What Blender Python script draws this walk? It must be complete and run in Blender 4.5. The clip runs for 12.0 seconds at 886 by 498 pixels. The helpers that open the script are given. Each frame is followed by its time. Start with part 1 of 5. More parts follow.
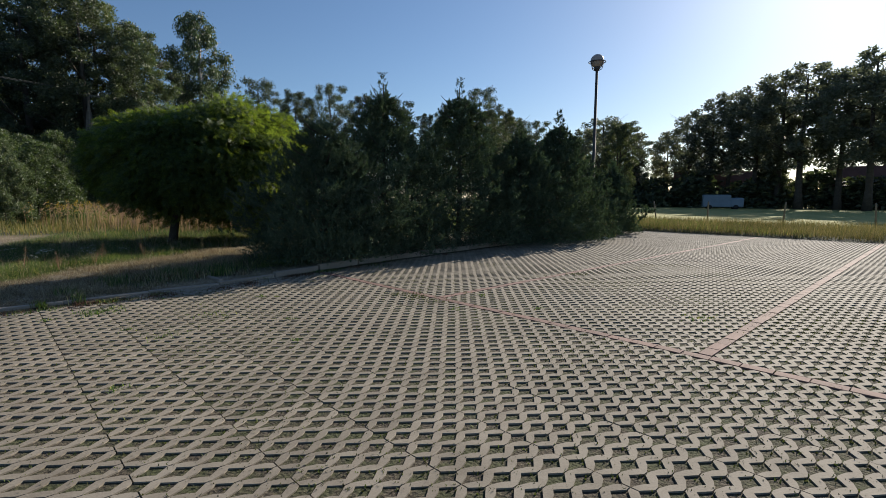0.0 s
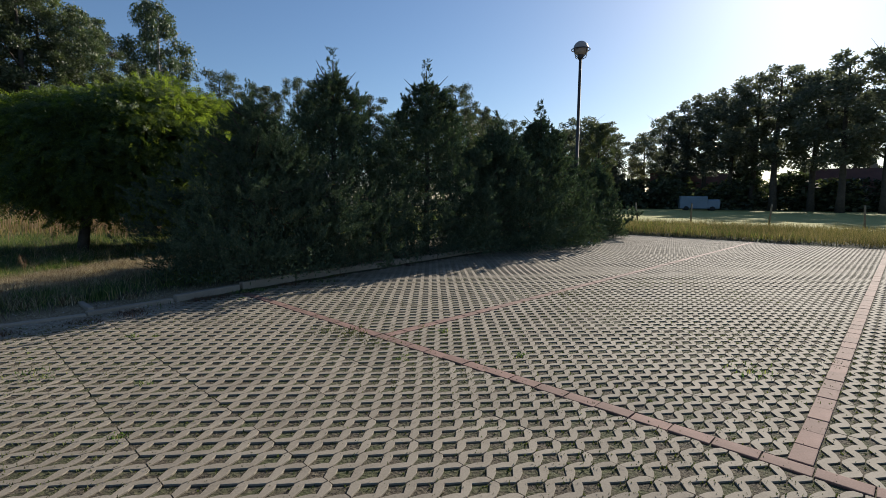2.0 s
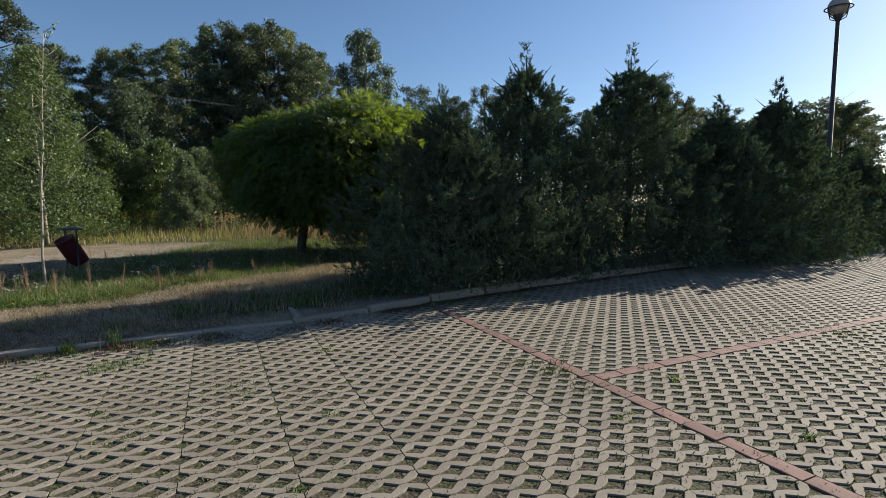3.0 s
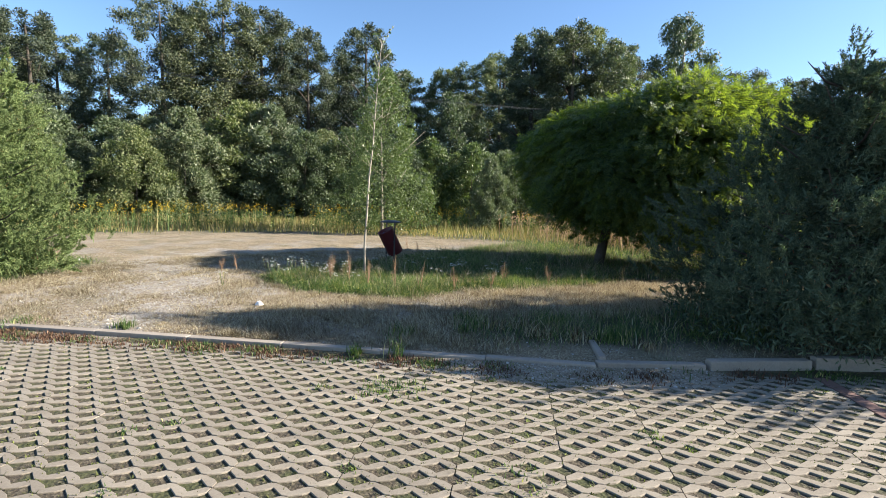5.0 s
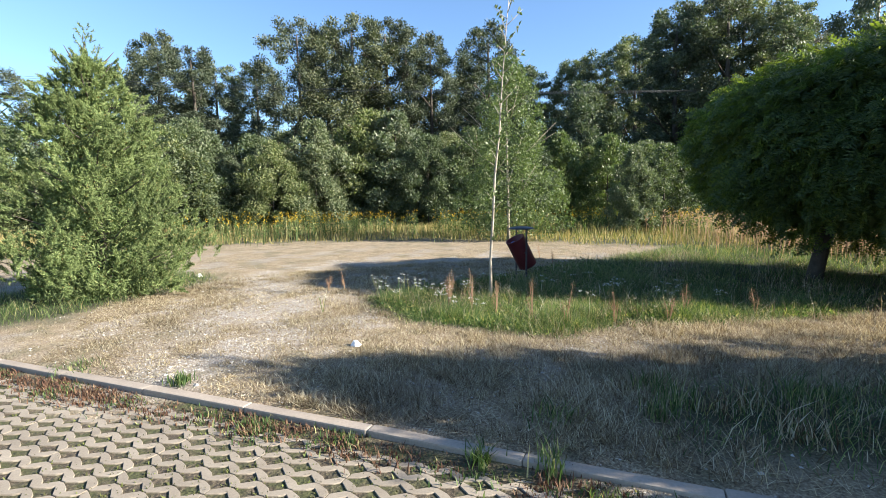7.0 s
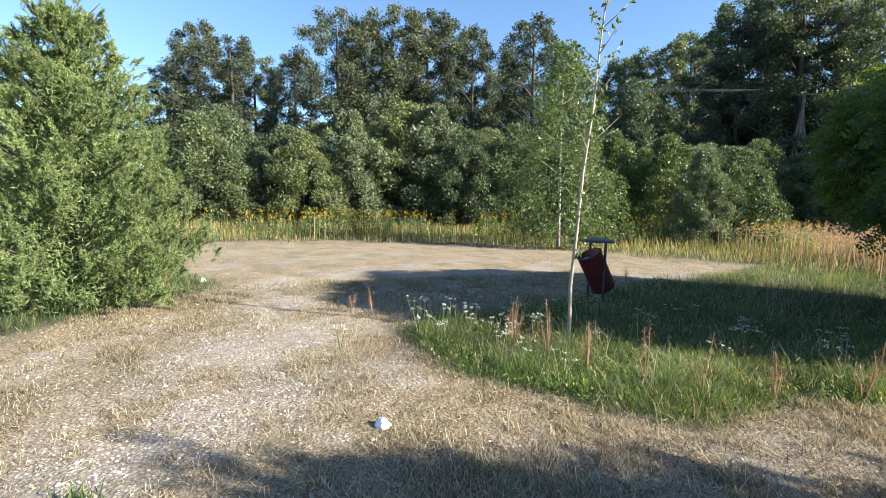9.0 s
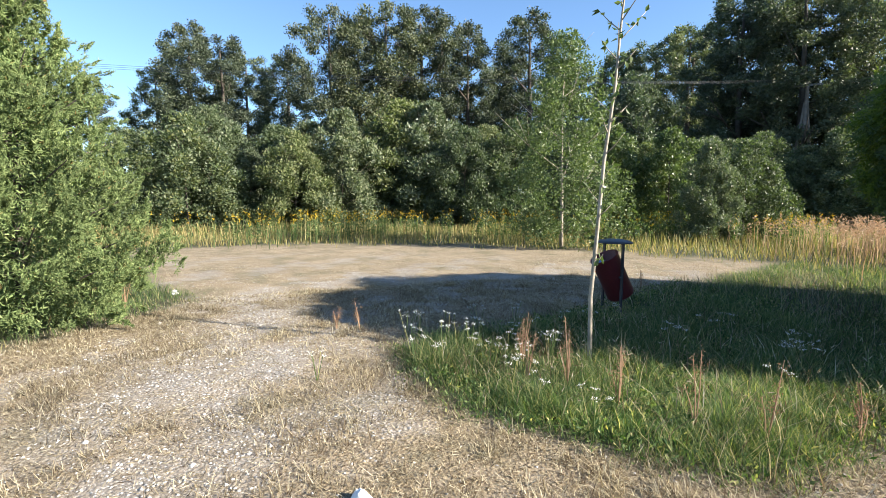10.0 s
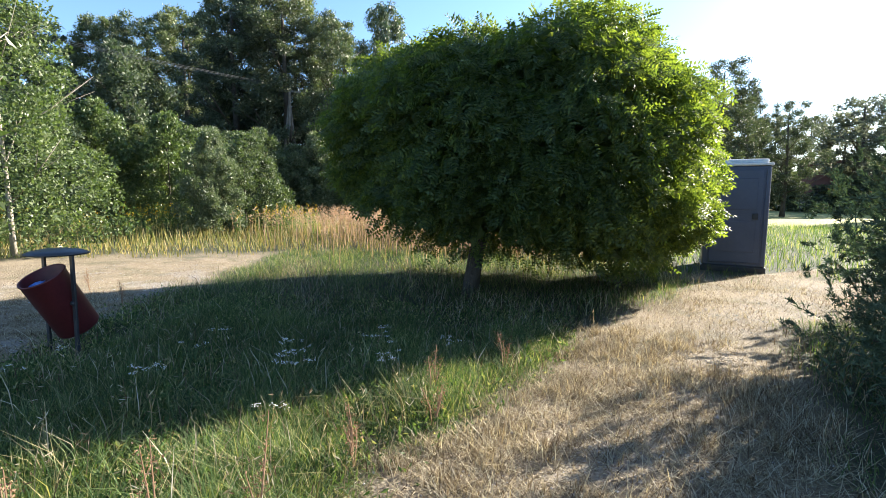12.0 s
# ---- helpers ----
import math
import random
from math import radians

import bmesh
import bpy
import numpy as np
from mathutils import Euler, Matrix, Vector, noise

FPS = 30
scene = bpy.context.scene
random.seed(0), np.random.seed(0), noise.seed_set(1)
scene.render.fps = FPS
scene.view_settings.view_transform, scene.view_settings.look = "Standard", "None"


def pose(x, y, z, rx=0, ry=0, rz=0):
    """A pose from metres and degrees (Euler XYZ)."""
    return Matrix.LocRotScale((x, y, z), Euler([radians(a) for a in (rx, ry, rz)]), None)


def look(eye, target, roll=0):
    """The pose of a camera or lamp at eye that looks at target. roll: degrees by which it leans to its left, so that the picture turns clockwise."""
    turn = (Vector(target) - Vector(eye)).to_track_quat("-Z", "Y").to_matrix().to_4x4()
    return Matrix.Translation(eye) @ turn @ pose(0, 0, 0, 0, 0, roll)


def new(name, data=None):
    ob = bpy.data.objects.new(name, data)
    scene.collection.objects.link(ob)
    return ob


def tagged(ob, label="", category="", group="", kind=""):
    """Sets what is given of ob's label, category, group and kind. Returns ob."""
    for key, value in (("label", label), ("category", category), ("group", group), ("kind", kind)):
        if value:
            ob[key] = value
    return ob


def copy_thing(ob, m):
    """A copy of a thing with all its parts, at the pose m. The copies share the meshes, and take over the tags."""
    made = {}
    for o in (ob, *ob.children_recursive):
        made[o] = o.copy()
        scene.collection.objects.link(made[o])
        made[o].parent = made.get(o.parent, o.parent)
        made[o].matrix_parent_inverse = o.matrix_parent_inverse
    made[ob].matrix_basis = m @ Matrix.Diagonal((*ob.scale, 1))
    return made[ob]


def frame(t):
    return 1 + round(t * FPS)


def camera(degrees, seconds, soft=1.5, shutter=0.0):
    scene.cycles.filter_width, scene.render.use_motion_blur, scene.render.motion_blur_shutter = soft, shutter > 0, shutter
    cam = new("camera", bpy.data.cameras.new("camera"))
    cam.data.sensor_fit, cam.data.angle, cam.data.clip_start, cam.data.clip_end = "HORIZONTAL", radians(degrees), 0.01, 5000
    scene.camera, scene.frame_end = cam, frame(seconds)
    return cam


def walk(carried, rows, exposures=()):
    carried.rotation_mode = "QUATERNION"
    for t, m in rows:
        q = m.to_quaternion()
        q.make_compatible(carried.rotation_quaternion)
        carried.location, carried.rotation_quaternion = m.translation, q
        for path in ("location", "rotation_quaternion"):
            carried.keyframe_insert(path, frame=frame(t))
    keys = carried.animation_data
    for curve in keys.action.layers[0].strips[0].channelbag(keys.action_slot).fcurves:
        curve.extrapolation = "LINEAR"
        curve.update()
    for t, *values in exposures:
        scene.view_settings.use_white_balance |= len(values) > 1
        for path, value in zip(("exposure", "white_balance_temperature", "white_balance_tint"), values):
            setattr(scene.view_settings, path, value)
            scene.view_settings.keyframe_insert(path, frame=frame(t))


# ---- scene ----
cam = camera(84.7, 12.0, soft=0.75)
PATH = [
    (0, (-0.292, 0.899, 1.444), (-0.223, 2.887, 1.234), 0.3),
    (0.5, (-0.14, 1.377, 1.442), (0.143, 3.345, 1.222), -0.4),
    (1, (-0.031, 1.801, 1.465), (0.265, 3.766, 1.239), 0.3),
    (1.5, (0.029, 2.309, 1.454), (0.271, 4.284, 1.251), 0.3),
    (2, (0.105, 2.815, 1.445), (0.265, 4.798, 1.238), 0.5),
    (2.5, (0.009, 3.219, 1.439), (-0.227, 5.194, 1.229), 0.3),
    (3, (-0.183, 3.664, 1.494), (-0.751, 5.572, 1.301), -0.5),
    (3.5, (-0.453, 4.034, 1.49), (-1.404, 5.782, 1.295), 0.1),
    (3.7, (-0.572, 4.214, 1.474), (-1.59, 5.925, 1.282), -0.0),
    (5.3, (-1.508, 5.071, 1.476), (-3.093, 6.276, 1.287), 1.9),
    (5.5, (-1.678, 5.208, 1.459), (-3.292, 6.374, 1.274), 1.8),
    (6, (-2.08, 5.447, 1.474), (-3.78, 6.482, 1.281), 0.7),
    (6.5, (-2.507, 5.632, 1.494), (-4.246, 6.601, 1.299), 1.7),
    (7, (-2.948, 5.887, 1.483), (-4.743, 6.749, 1.295), -0.6),
    (7.1, (-3.031, 5.925, 1.494), (-4.842, 6.751, 1.302), -0.5),
    (7.2, (-3.112, 5.952, 1.506), (-4.921, 6.784, 1.32), -0.6),
    (8.8, (-4.585, 6.316, 1.508), (-6.43, 7.062, 1.31), 1.5),
    (9, (-4.764, 6.376, 1.499), (-6.61, 7.121, 1.309), 1.5),
    (9.5, (-5.153, 6.509, 1.488), (-7.003, 7.245, 1.294), 0.0),
    (10, (-5.503, 6.693, 1.492), (-7.346, 7.445, 1.301), 0.5),
    (10.5, (-5.847, 6.938, 1.489), (-7.528, 8.007, 1.308), 2.3),
    (11, (-6.025, 7.231, 1.485), (-7.457, 8.617, 1.319), 1.2),
    (11.5, (-6.08, 7.547, 1.505), (-7.054, 9.283, 1.313), 0.5),
    (12, (-6.086, 7.858, 1.523), (-6.591, 9.782, 1.314), 0.6),
]

EXPOSURES = [(0, 0.5), (2.5, 0.54), (3.5, 1.18), (5.5, 1.85), (7, 1.97), (9.5, 1.92), (11, 2.02), (11.5, 2.2), (12, 2.2)]
walk(cam, [(t, look(eye, target, roll)) for t, eye, target, roll in PATH], EXPOSURES)

# ---- world and sun ----
SUN_AZ, SUN_EL = 41.0, 23.5          # degrees clockwise from +y, degrees above the ground
world = bpy.data.worlds.new("sky")
scene.world = world
world.use_nodes = True
wn = world.node_tree
sky = wn.nodes.new("ShaderNodeTexSky")
sky.sky_type = "NISHITA"
sky.sun_disc = False
sky.sun_elevation, sky.sun_rotation = radians(SUN_EL), radians(SUN_AZ)
sky.air_density, sky.dust_density, sky.ozone_density = 1.0, 0.42, 4.6
wn.nodes["Background"].inputs["Strength"].default_value = 0.075
wn.links.new(sky.outputs["Color"], wn.nodes["Background"].inputs["Color"])
sun_data = bpy.data.lights.new("sun", "SUN")
sun_data.energy, sun_data.angle, sun_data.color = 5.0, radians(0.5), (1.0, 0.915, 0.79)
sun = new("sun", sun_data)
az, el = radians(SUN_AZ), radians(SUN_EL)
sun.matrix_world = look((30, 30, 30), (30 - math.sin(az) * math.cos(el), 30 - math.cos(az) * math.cos(el), 30 - math.sin(el)))

# ---- materials ----
def material(name):
    m = bpy.data.materials.new(name)
    m.use_nodes = True
    return m, m.node_tree, m.node_tree.nodes["Principled BSDF"]


def noise_tex(nt, scale, detail=4.0, rough=0.55, coord="Object"):
    tc = nt.nodes.new("ShaderNodeTexCoord")
    n = nt.nodes.new("ShaderNodeTexNoise")
    n.inputs["Scale"].default_value, n.inputs["Detail"].default_value, n.inputs["Roughness"].default_value = scale, detail, rough
    nt.links.new(tc.outputs[coord], n.inputs["Vector"])
    return n.outputs["Fac"]


def ramp(nt, fac, stops):
    r = nt.nodes.new("ShaderNodeValToRGB")
    while len(r.color_ramp.elements) < len(stops):
        r.color_ramp.elements.new(0.5)
    for e, (pos, col) in zip(r.color_ramp.elements, stops):
        e.position, e.color = pos, (*col, 1)
    nt.links.new(fac, r.inputs["Fac"])
    return r.outputs["Color"]


def mix(nt, fac, a, b, mode="MIX"):
    n = nt.nodes.new("ShaderNodeMix")
    n.data_type, n.blend_type = "RGBA", mode
    for sock, v in ((n.inputs[0], fac), (n.inputs[6], a), (n.inputs[7], b)):
        if hasattr(v, "is_linked"):
            nt.links.new(v, sock)
        else:
            sock.default_value = v if isinstance(v, (int, float)) else (*v, 1)
    return n.outputs[2]


def bump(nt, bsdf, height, strength, distance):
    b = nt.nodes.new("ShaderNodeBump")
    b.inputs["Strength"].default_value, b.inputs["Distance"].default_value = strength, distance
    nt.links.new(height, b.inputs["Height"])
    nt.links.new(b.outputs["Normal"], bsdf.inputs["Normal"])


def rough_material(name, stops, scale, fine, roughness=0.85, bump_strength=0.5, bump_dist=0.01, metallic=0.0, random_shift=0.0):
    """A plain weathered surface: large stains, fine grain and relief."""
    m, nt, b = material(name)
    big, small = noise_tex(nt, scale), noise_tex(nt, fine, 3.0)
    col = mix(nt, 0.35, ramp(nt, big, stops), ramp(nt, small, stops))
    if random_shift:
        oi = nt.nodes.new("ShaderNodeObjectInfo")
        col = mix(nt, 1.0, col, ramp(nt, oi.outputs["Random"], [(0, (1 - random_shift,) * 3), (1, (1 + random_shift,) * 3)]), "MULTIPLY")
    nt.links.new(col, b.inputs["Base Color"])
    b.inputs["Roughness"].default_value, b.inputs["Metallic"].default_value = roughness, metallic
    bump(nt, b, small, bump_strength, bump_dist)
    return m


def leaf_material(name, stops, glow, share=0.35, roughness=0.55, patch=0.0, vary=False, gloss=0.3):
    """Leaves: colour varies from leaf to leaf, light shines through."""
    m, nt, b = material(name)
    geo = nt.nodes.new("ShaderNodeNewGeometry")
    col = ramp(nt, geo.outputs["Random Per Island"], stops)
    if patch:
        n = noise_tex(nt, patch, 2.0)
        col = mix(nt, 1.0, col, ramp(nt, n, [(0.3, (0.7, 0.7, 0.7)), (0.7, (1.25, 1.25, 1.2))]), "MULTIPLY")
    if vary:
        oi = nt.nodes.new("ShaderNodeObjectInfo")
        col = mix(nt, 1.0, col, ramp(nt, oi.outputs["Random"], [(0, (0.62, 0.66, 0.75)), (0.5, (1, 1, 1)), (1, (1.42, 1.28, 1.05))]), "MULTIPLY")
    nt.links.new(col, b.inputs["Base Color"])
    b.inputs["Roughness"].default_value = roughness
    b.inputs["Specular IOR Level"].default_value = gloss
    t = nt.nodes.new("ShaderNodeBsdfTranslucent")
    nt.links.new(mix(nt, 1.0, col, glow, "MULTIPLY"), t.inputs["Color"])
    s = nt.nodes.new("ShaderNodeMixShader")
    s.inputs[0].default_value = share
    nt.links.new(b.outputs[0], s.inputs[1])
    nt.links.new(t.outputs[0], s.inputs[2])
    nt.links.new(s.outputs[0], nt.nodes["Material Output"].inputs["Surface"])
    return m


CONCRETE = rough_material("paving_concrete", [(0.3, (0.155, 0.130, 0.098)), (0.5, (0.240, 0.206, 0.160)), (0.75, (0.33, 0.292, 0.236))], 2.5, 90, 0.86, 0.35, 0.004, random_shift=0.10)
KERB = rough_material("kerb_concrete", [(0.3, (0.20, 0.168, 0.135)), (0.7, (0.36, 0.312, 0.258))], 3.0, 60, 0.9, 0.4, 0.006, random_shift=0.08)
REDBRICK = rough_material("red_paver", [(0.3, (0.14, 0.075, 0.060)), (0.55, (0.21, 0.12, 0.098)), (0.75, (0.28, 0.18, 0.15))], 4.0, 80, 0.85, 0.35, 0.004, random_shift=0.16)
VAN_PAINT = rough_material("pale_blue_paint", [(0.3, (0.12, 0.17, 0.23)), (0.7, (0.17, 0.23, 0.30))], 1, 20, 0.4, 0.05, 0.002)
BARK = rough_material("bark", [(0.3, (0.035, 0.028, 0.022)), (0.7, (0.10, 0.085, 0.068))], 3.0, 25, 0.95, 0.8, 0.03)
PALE_BARK = rough_material("pale_bark", [(0.35, (0.20, 0.17, 0.13)), (0.6, (0.36, 0.32, 0.26)), (0.75, (0.44, 0.40, 0.34))], 6.0, 40, 0.85, 0.4, 0.008)
BIRCH_BARK = rough_material("birch_bark", [(0.35, (0.12, 0.10, 0.09)), (0.55, (0.45, 0.43, 0.40))], 2.0, 9, 0.8, 0.4, 0.01)
STEEL = rough_material("galvanised_steel", [(0.3, (0.09, 0.094, 0.10)), (0.7, (0.16, 0.165, 0.17))], 3, 30, 0.5, 0.1, 0.002, metallic=0.6)
DARK_PAINT = rough_material("dark_painted_steel", [(0.3, (0.018, 0.022, 0.028)), (0.7, (0.04, 0.045, 0.055))], 8, 50, 0.4, 0.15, 0.002)
BIN_RED = rough_material("faded_red_plastic", [(0.3, (0.075, 0.012, 0.017)), (0.7, (0.13, 0.023, 0.028))], 5, 40, 0.5, 0.15, 0.002)
BLUE_BAG = rough_material("blue_plastic", [(0.3, (0.04, 0.12, 0.42)), (0.7, (0.12, 0.28, 0.62))], 8, 60, 0.35, 0.5, 0.01)
LAMP_PAINT = rough_material("dark_weathered_paint", [(0.3, (0.035, 0.032, 0.032)), (0.7, (0.07, 0.064, 0.062))], 3, 30, 0.7, 0.1, 0.002)
# opal globe, brownish and darkened in its colour for standing against the light
GLOBE = rough_material("backlit_globe_glass", [(0.3, (0.30, 0.25, 0.23)), (0.7, (0.46, 0.40, 0.37))], 3, 20, 0.3, 0.05, 0.002)
OPAL = rough_material("opal_glass", [(0.3, (0.55, 0.55, 0.53)), (0.7, (0.72, 0.72, 0.70))], 3, 20, 0.25, 0.05, 0.002)
WOOD = rough_material("grey_wood", [(0.3, (0.10, 0.085, 0.07)), (0.7, (0.21, 0.185, 0.155))], 4, 30, 0.9, 0.5, 0.01)
CABIN = rough_material("blue_grey_plastic", [(0.3, (0.058, 0.075, 0.125)), (0.7, (0.082, 0.104, 0.165))], 2, 30, 0.45, 0.1, 0.003)
WHITE = rough_material("white_plastic", [(0.3, (0.66, 0.66, 0.64)), (0.7, (0.82, 0.82, 0.80))], 4, 30, 0.5, 0.2, 0.004)
HOUSE_WALL = rough_material("render_wall", [(0.3, (0.25, 0.21, 0.18)), (0.7, (0.38, 0.33, 0.29))], 0.5, 6, 0.9, 0.2, 0.01)
ROOF = rough_material("roof_tile", [(0.3, (0.09, 0.04, 0.03)), (0.7, (0.17, 0.075, 0.055))], 0.8, 10, 0.8, 0.4, 0.02)
DARK_GLASS = rough_material("dark_window", [(0.3, (0.02, 0.025, 0.03)), (0.7, (0.04, 0.045, 0.05))], 1, 5, 0.1, 0.02, 0.001)
RUBBER = rough_material("tyre_rubber", [(0.3, (0.015, 0.015, 0.015)), (0.7, (0.03, 0.03, 0.03))], 4, 30, 0.85, 0.2, 0.004)
STONE = rough_material("loose_stone", [(0.3, (0.215, 0.203, 0.182)), (0.7, (0.475, 0.46, 0.43))], 4, 50, 0.9, 0.4, 0.004, random_shift=0.15)
PETAL = leaf_material("white_petal", [(0, (0.70, 0.70, 0.62)), (1, (0.85, 0.85, 0.80))], (1.0, 1.0, 0.95), 0.3, 0.7)
GOLD = leaf_material("yellow_petal", [(0, (0.52, 0.34, 0.02)), (1, (0.72, 0.52, 0.05))], (1.0, 0.9, 0.5), 0.3, 0.7)
LEAF_FOREST = leaf_material("forest_leaf", [(0, (0.040, 0.055, 0.036)), (0.6, (0.066, 0.085, 0.054)), (1, (0.125, 0.142, 0.10))], (1.3, 1.45, 0.7), 0.24, 0.55, patch=0.35, vary=True)
LEAF_SHRUB = leaf_material("shrub_leaf", [(0, (0.050, 0.074, 0.036)), (0.6, (0.088, 0.117, 0.058)), (1, (0.16, 0.185, 0.11))], (1.3, 1.5, 0.6), 0.28, 0.5, patch=0.7, vary=True)
LEAF_WILLOW = leaf_material("willow_leaf", [(0, (0.070, 0.095, 0.050)), (0.6, (0.110, 0.140, 0.080)), (1, (0.20, 0.22, 0.15))], (1.2, 1.4, 0.7), 0.25, 0.45, vary=True)
LEAF_LIGHT = leaf_material("aspen_leaf", [(0, (0.060, 0.090, 0.036)), (0.6, (0.098, 0.135, 0.054)), (1, (0.18, 0.215, 0.105))], (1.3, 1.5, 0.6), 0.3, 0.4)
LEAF_ACACIA = leaf_material("robinia_leaf", [(0, (0.027, 0.050, 0.026)), (0.6, (0.045, 0.076, 0.034)), (1, (0.072, 0.108, 0.046))], (7.2, 6.0, 1.1), 0.28, 0.5, gloss=0.25)
# oak leaves with the backlit haze mixed into their grey, paler colour
LEAF_FAR = leaf_material("hazed_oak_leaf", [(0, (0.085, 0.100, 0.075)), (0.6, (0.12, 0.135, 0.10)), (1, (0.17, 0.18, 0.14))], (1.3, 1.35, 1.0), 0.45, 0.4, vary=True)
# juniper sprays: shade is in the darker colour, sunlight in the paler one
NEEDLE = leaf_material("shaded_juniper_spray", [(0, (0.048, 0.074, 0.050)), (0.6, (0.080, 0.114, 0.076)), (0.985, (0.14, 0.18, 0.12)), (1, (0.20, 0.10, 0.05))], (1.2, 1.4, 0.7), 0.15, 0.8, patch=1.2, gloss=0.12)
NEEDLE_SUNNY = leaf_material("sunlit_juniper_spray", [(0, (0.080, 0.118, 0.048)), (0.6, (0.145, 0.192, 0.078)), (0.985, (0.24, 0.29, 0.13)), (1, (0.30, 0.15, 0.06))], (1.2, 1.4, 0.6), 0.22, 0.75, patch=1.6, gloss=0.15)
GREEN_BLADE = leaf_material("green_blade", [(0, (0.028, 0.060, 0.021)), (0.4, (0.069, 0.116, 0.042)), (0.8, (0.165, 0.215, 0.088)), (1, (0.44, 0.38, 0.21))], (1.6, 1.75, 0.7), 0.38, 0.6, patch=0.8, gloss=0.25)
DRY_BLADE = leaf_material("dry_blade", [(0, (0.06, 0.038, 0.022)), (0.25, (0.15, 0.11, 0.066)), (0.5, (0.28, 0.233, 0.152)), (0.8, (0.455, 0.40, 0.28)), (1, (0.63, 0.59, 0.46))], (1.2, 1.08, 0.8), 0.35, 0.8, patch=0.6)
MEADOW_BLADE = leaf_material("meadow_blade", [(0, (0.115, 0.15, 0.05)), (0.5, (0.24, 0.225, 0.09)), (1, (0.42, 0.32, 0.16))], (1.2, 1.2, 0.7), 0.35, 0.7, patch=0.25)
VERGE_BLADE = leaf_material("verge_blade", [(0, (0.075, 0.095, 0.035)), (0.5, (0.16, 0.155, 0.07)), (1, (0.34, 0.28, 0.165))], (1.2, 1.1, 0.7), 0.3, 0.8, patch=0.3)
SEED_BROWN = leaf_material("dock_seed", [(0, (0.19, 0.10, 0.055)), (1, (0.38, 0.26, 0.165))], (1.2, 0.9, 0.6), 0.2, 0.8)
CREEPER = leaf_material("rust_creeper", [(0, (0.055, 0.028, 0.018)), (0.6, (0.12, 0.066, 0.042)), (1, (0.22, 0.15, 0.09))], (1.2, 0.9, 0.6), 0.2, 0.8)
REED = leaf_material("reed_plume", [(0, (0.32, 0.225, 0.14)), (1, (0.48, 0.37, 0.255))], (1.2, 1.0, 0.8), 0.35, 0.8)
MOSS = leaf_material("moss_tuft", [(0, (0.050, 0.052, 0.022)), (0.6, (0.095, 0.105, 0.035)), (1, (0.16, 0.19, 0.055))], (1.2, 1.3, 0.6), 0.25, 0.8, patch=0.5)


# ---- plan ----
E1, E2 = Vector((0.6665, -0.7455)), Vector((0.7455, 0.6665))   # away from the kerb; along the kerb
O = Vector((-0.16, 7.87))                                      # crossing of the red lines


def plan(p, q):
    v = O + E2 * p + E1 * q
    return v.x, v.y


def along(x, y):
    d = Vector((x, y)) - O
    return d.dot(E2), d.dot(E1)


KERB_KNOTS = [(-40, -2.3), (-9, -2.88), (-6, -2.95), (-3.7, -2.99), (-2.2, -2.98), (-1.2, -3.14), (0, -3.42), (2, -3.76), (4, -4.02), (8, -4.5), (14, -5.15), (18.6, -5.5)]
FAR_EDGE = 17.0


def kerb_q(p):
    return float(np.interp(p, [k[0] for k in KERB_KNOTS], [k[1] for k in KERB_KNOTS]))


def seg_dist(x, y, a, b):
    ax, ay = a
    dx, dy = b[0] - ax, b[1] - ay
    s = np.clip(((x - ax) * dx + (y - ay) * dy) / (dx * dx + dy * dy), 0, 1)
    return np.hypot(x - ax - s * dx, y - ay - s * dy)


def smooth(a, b, v):
    s = np.clip((v - a) / (b - a), 0, 1)
    return s * s * (3 - 2 * s)


def wobble(x, y, s=1.0):
    return 0.5 * np.sin(1.3 * x / s + 0.7 * y / s) + 0.3 * np.sin(2.9 * y / s - 1.1 * x / s + 1) + 0.2 * np.sin(5.1 * x / s + 4.3 * y / s)


GREEN_PLOT = [(-10.2, 8.5), (-9.9, 8.15), (-9.15, 7.95), (-8.5, 8.05), (-7.97, 8.26), (-7.5, 8.78), (-7.2, 9.3), (-7.1, 10.2), (-6.95, 10.7), (-6.6, 11.5), (-6.1, 12.4),
              (-5.5, 14.3), (-4.5, 15.9), (-3.9, 17.2), (-5.0, 19.0), (-9.0, 20.2), (-13.5, 19.5), (-12.3, 15.2), (-11.7, 13.0), (-11.0, 11.4), (-10.4, 10.2)]


def poly_dist(x, y, pts):
    """Distance to a closed outline of the plan, negative inside."""
    d, inside = np.full(np.shape(x), 1e9), np.zeros(np.shape(x), bool)
    for a, b in zip(pts, pts[1:] + pts[:1]):
        d = np.minimum(d, seg_dist(x, y, a, b))
        cross = ((a[1] > y) != (b[1] > y)) & (x < (b[0] - a[0]) * (y - a[1]) / (b[1] - a[1] + 1e-9) + a[0])
        inside ^= cross
    return np.where(inside, -d, d)


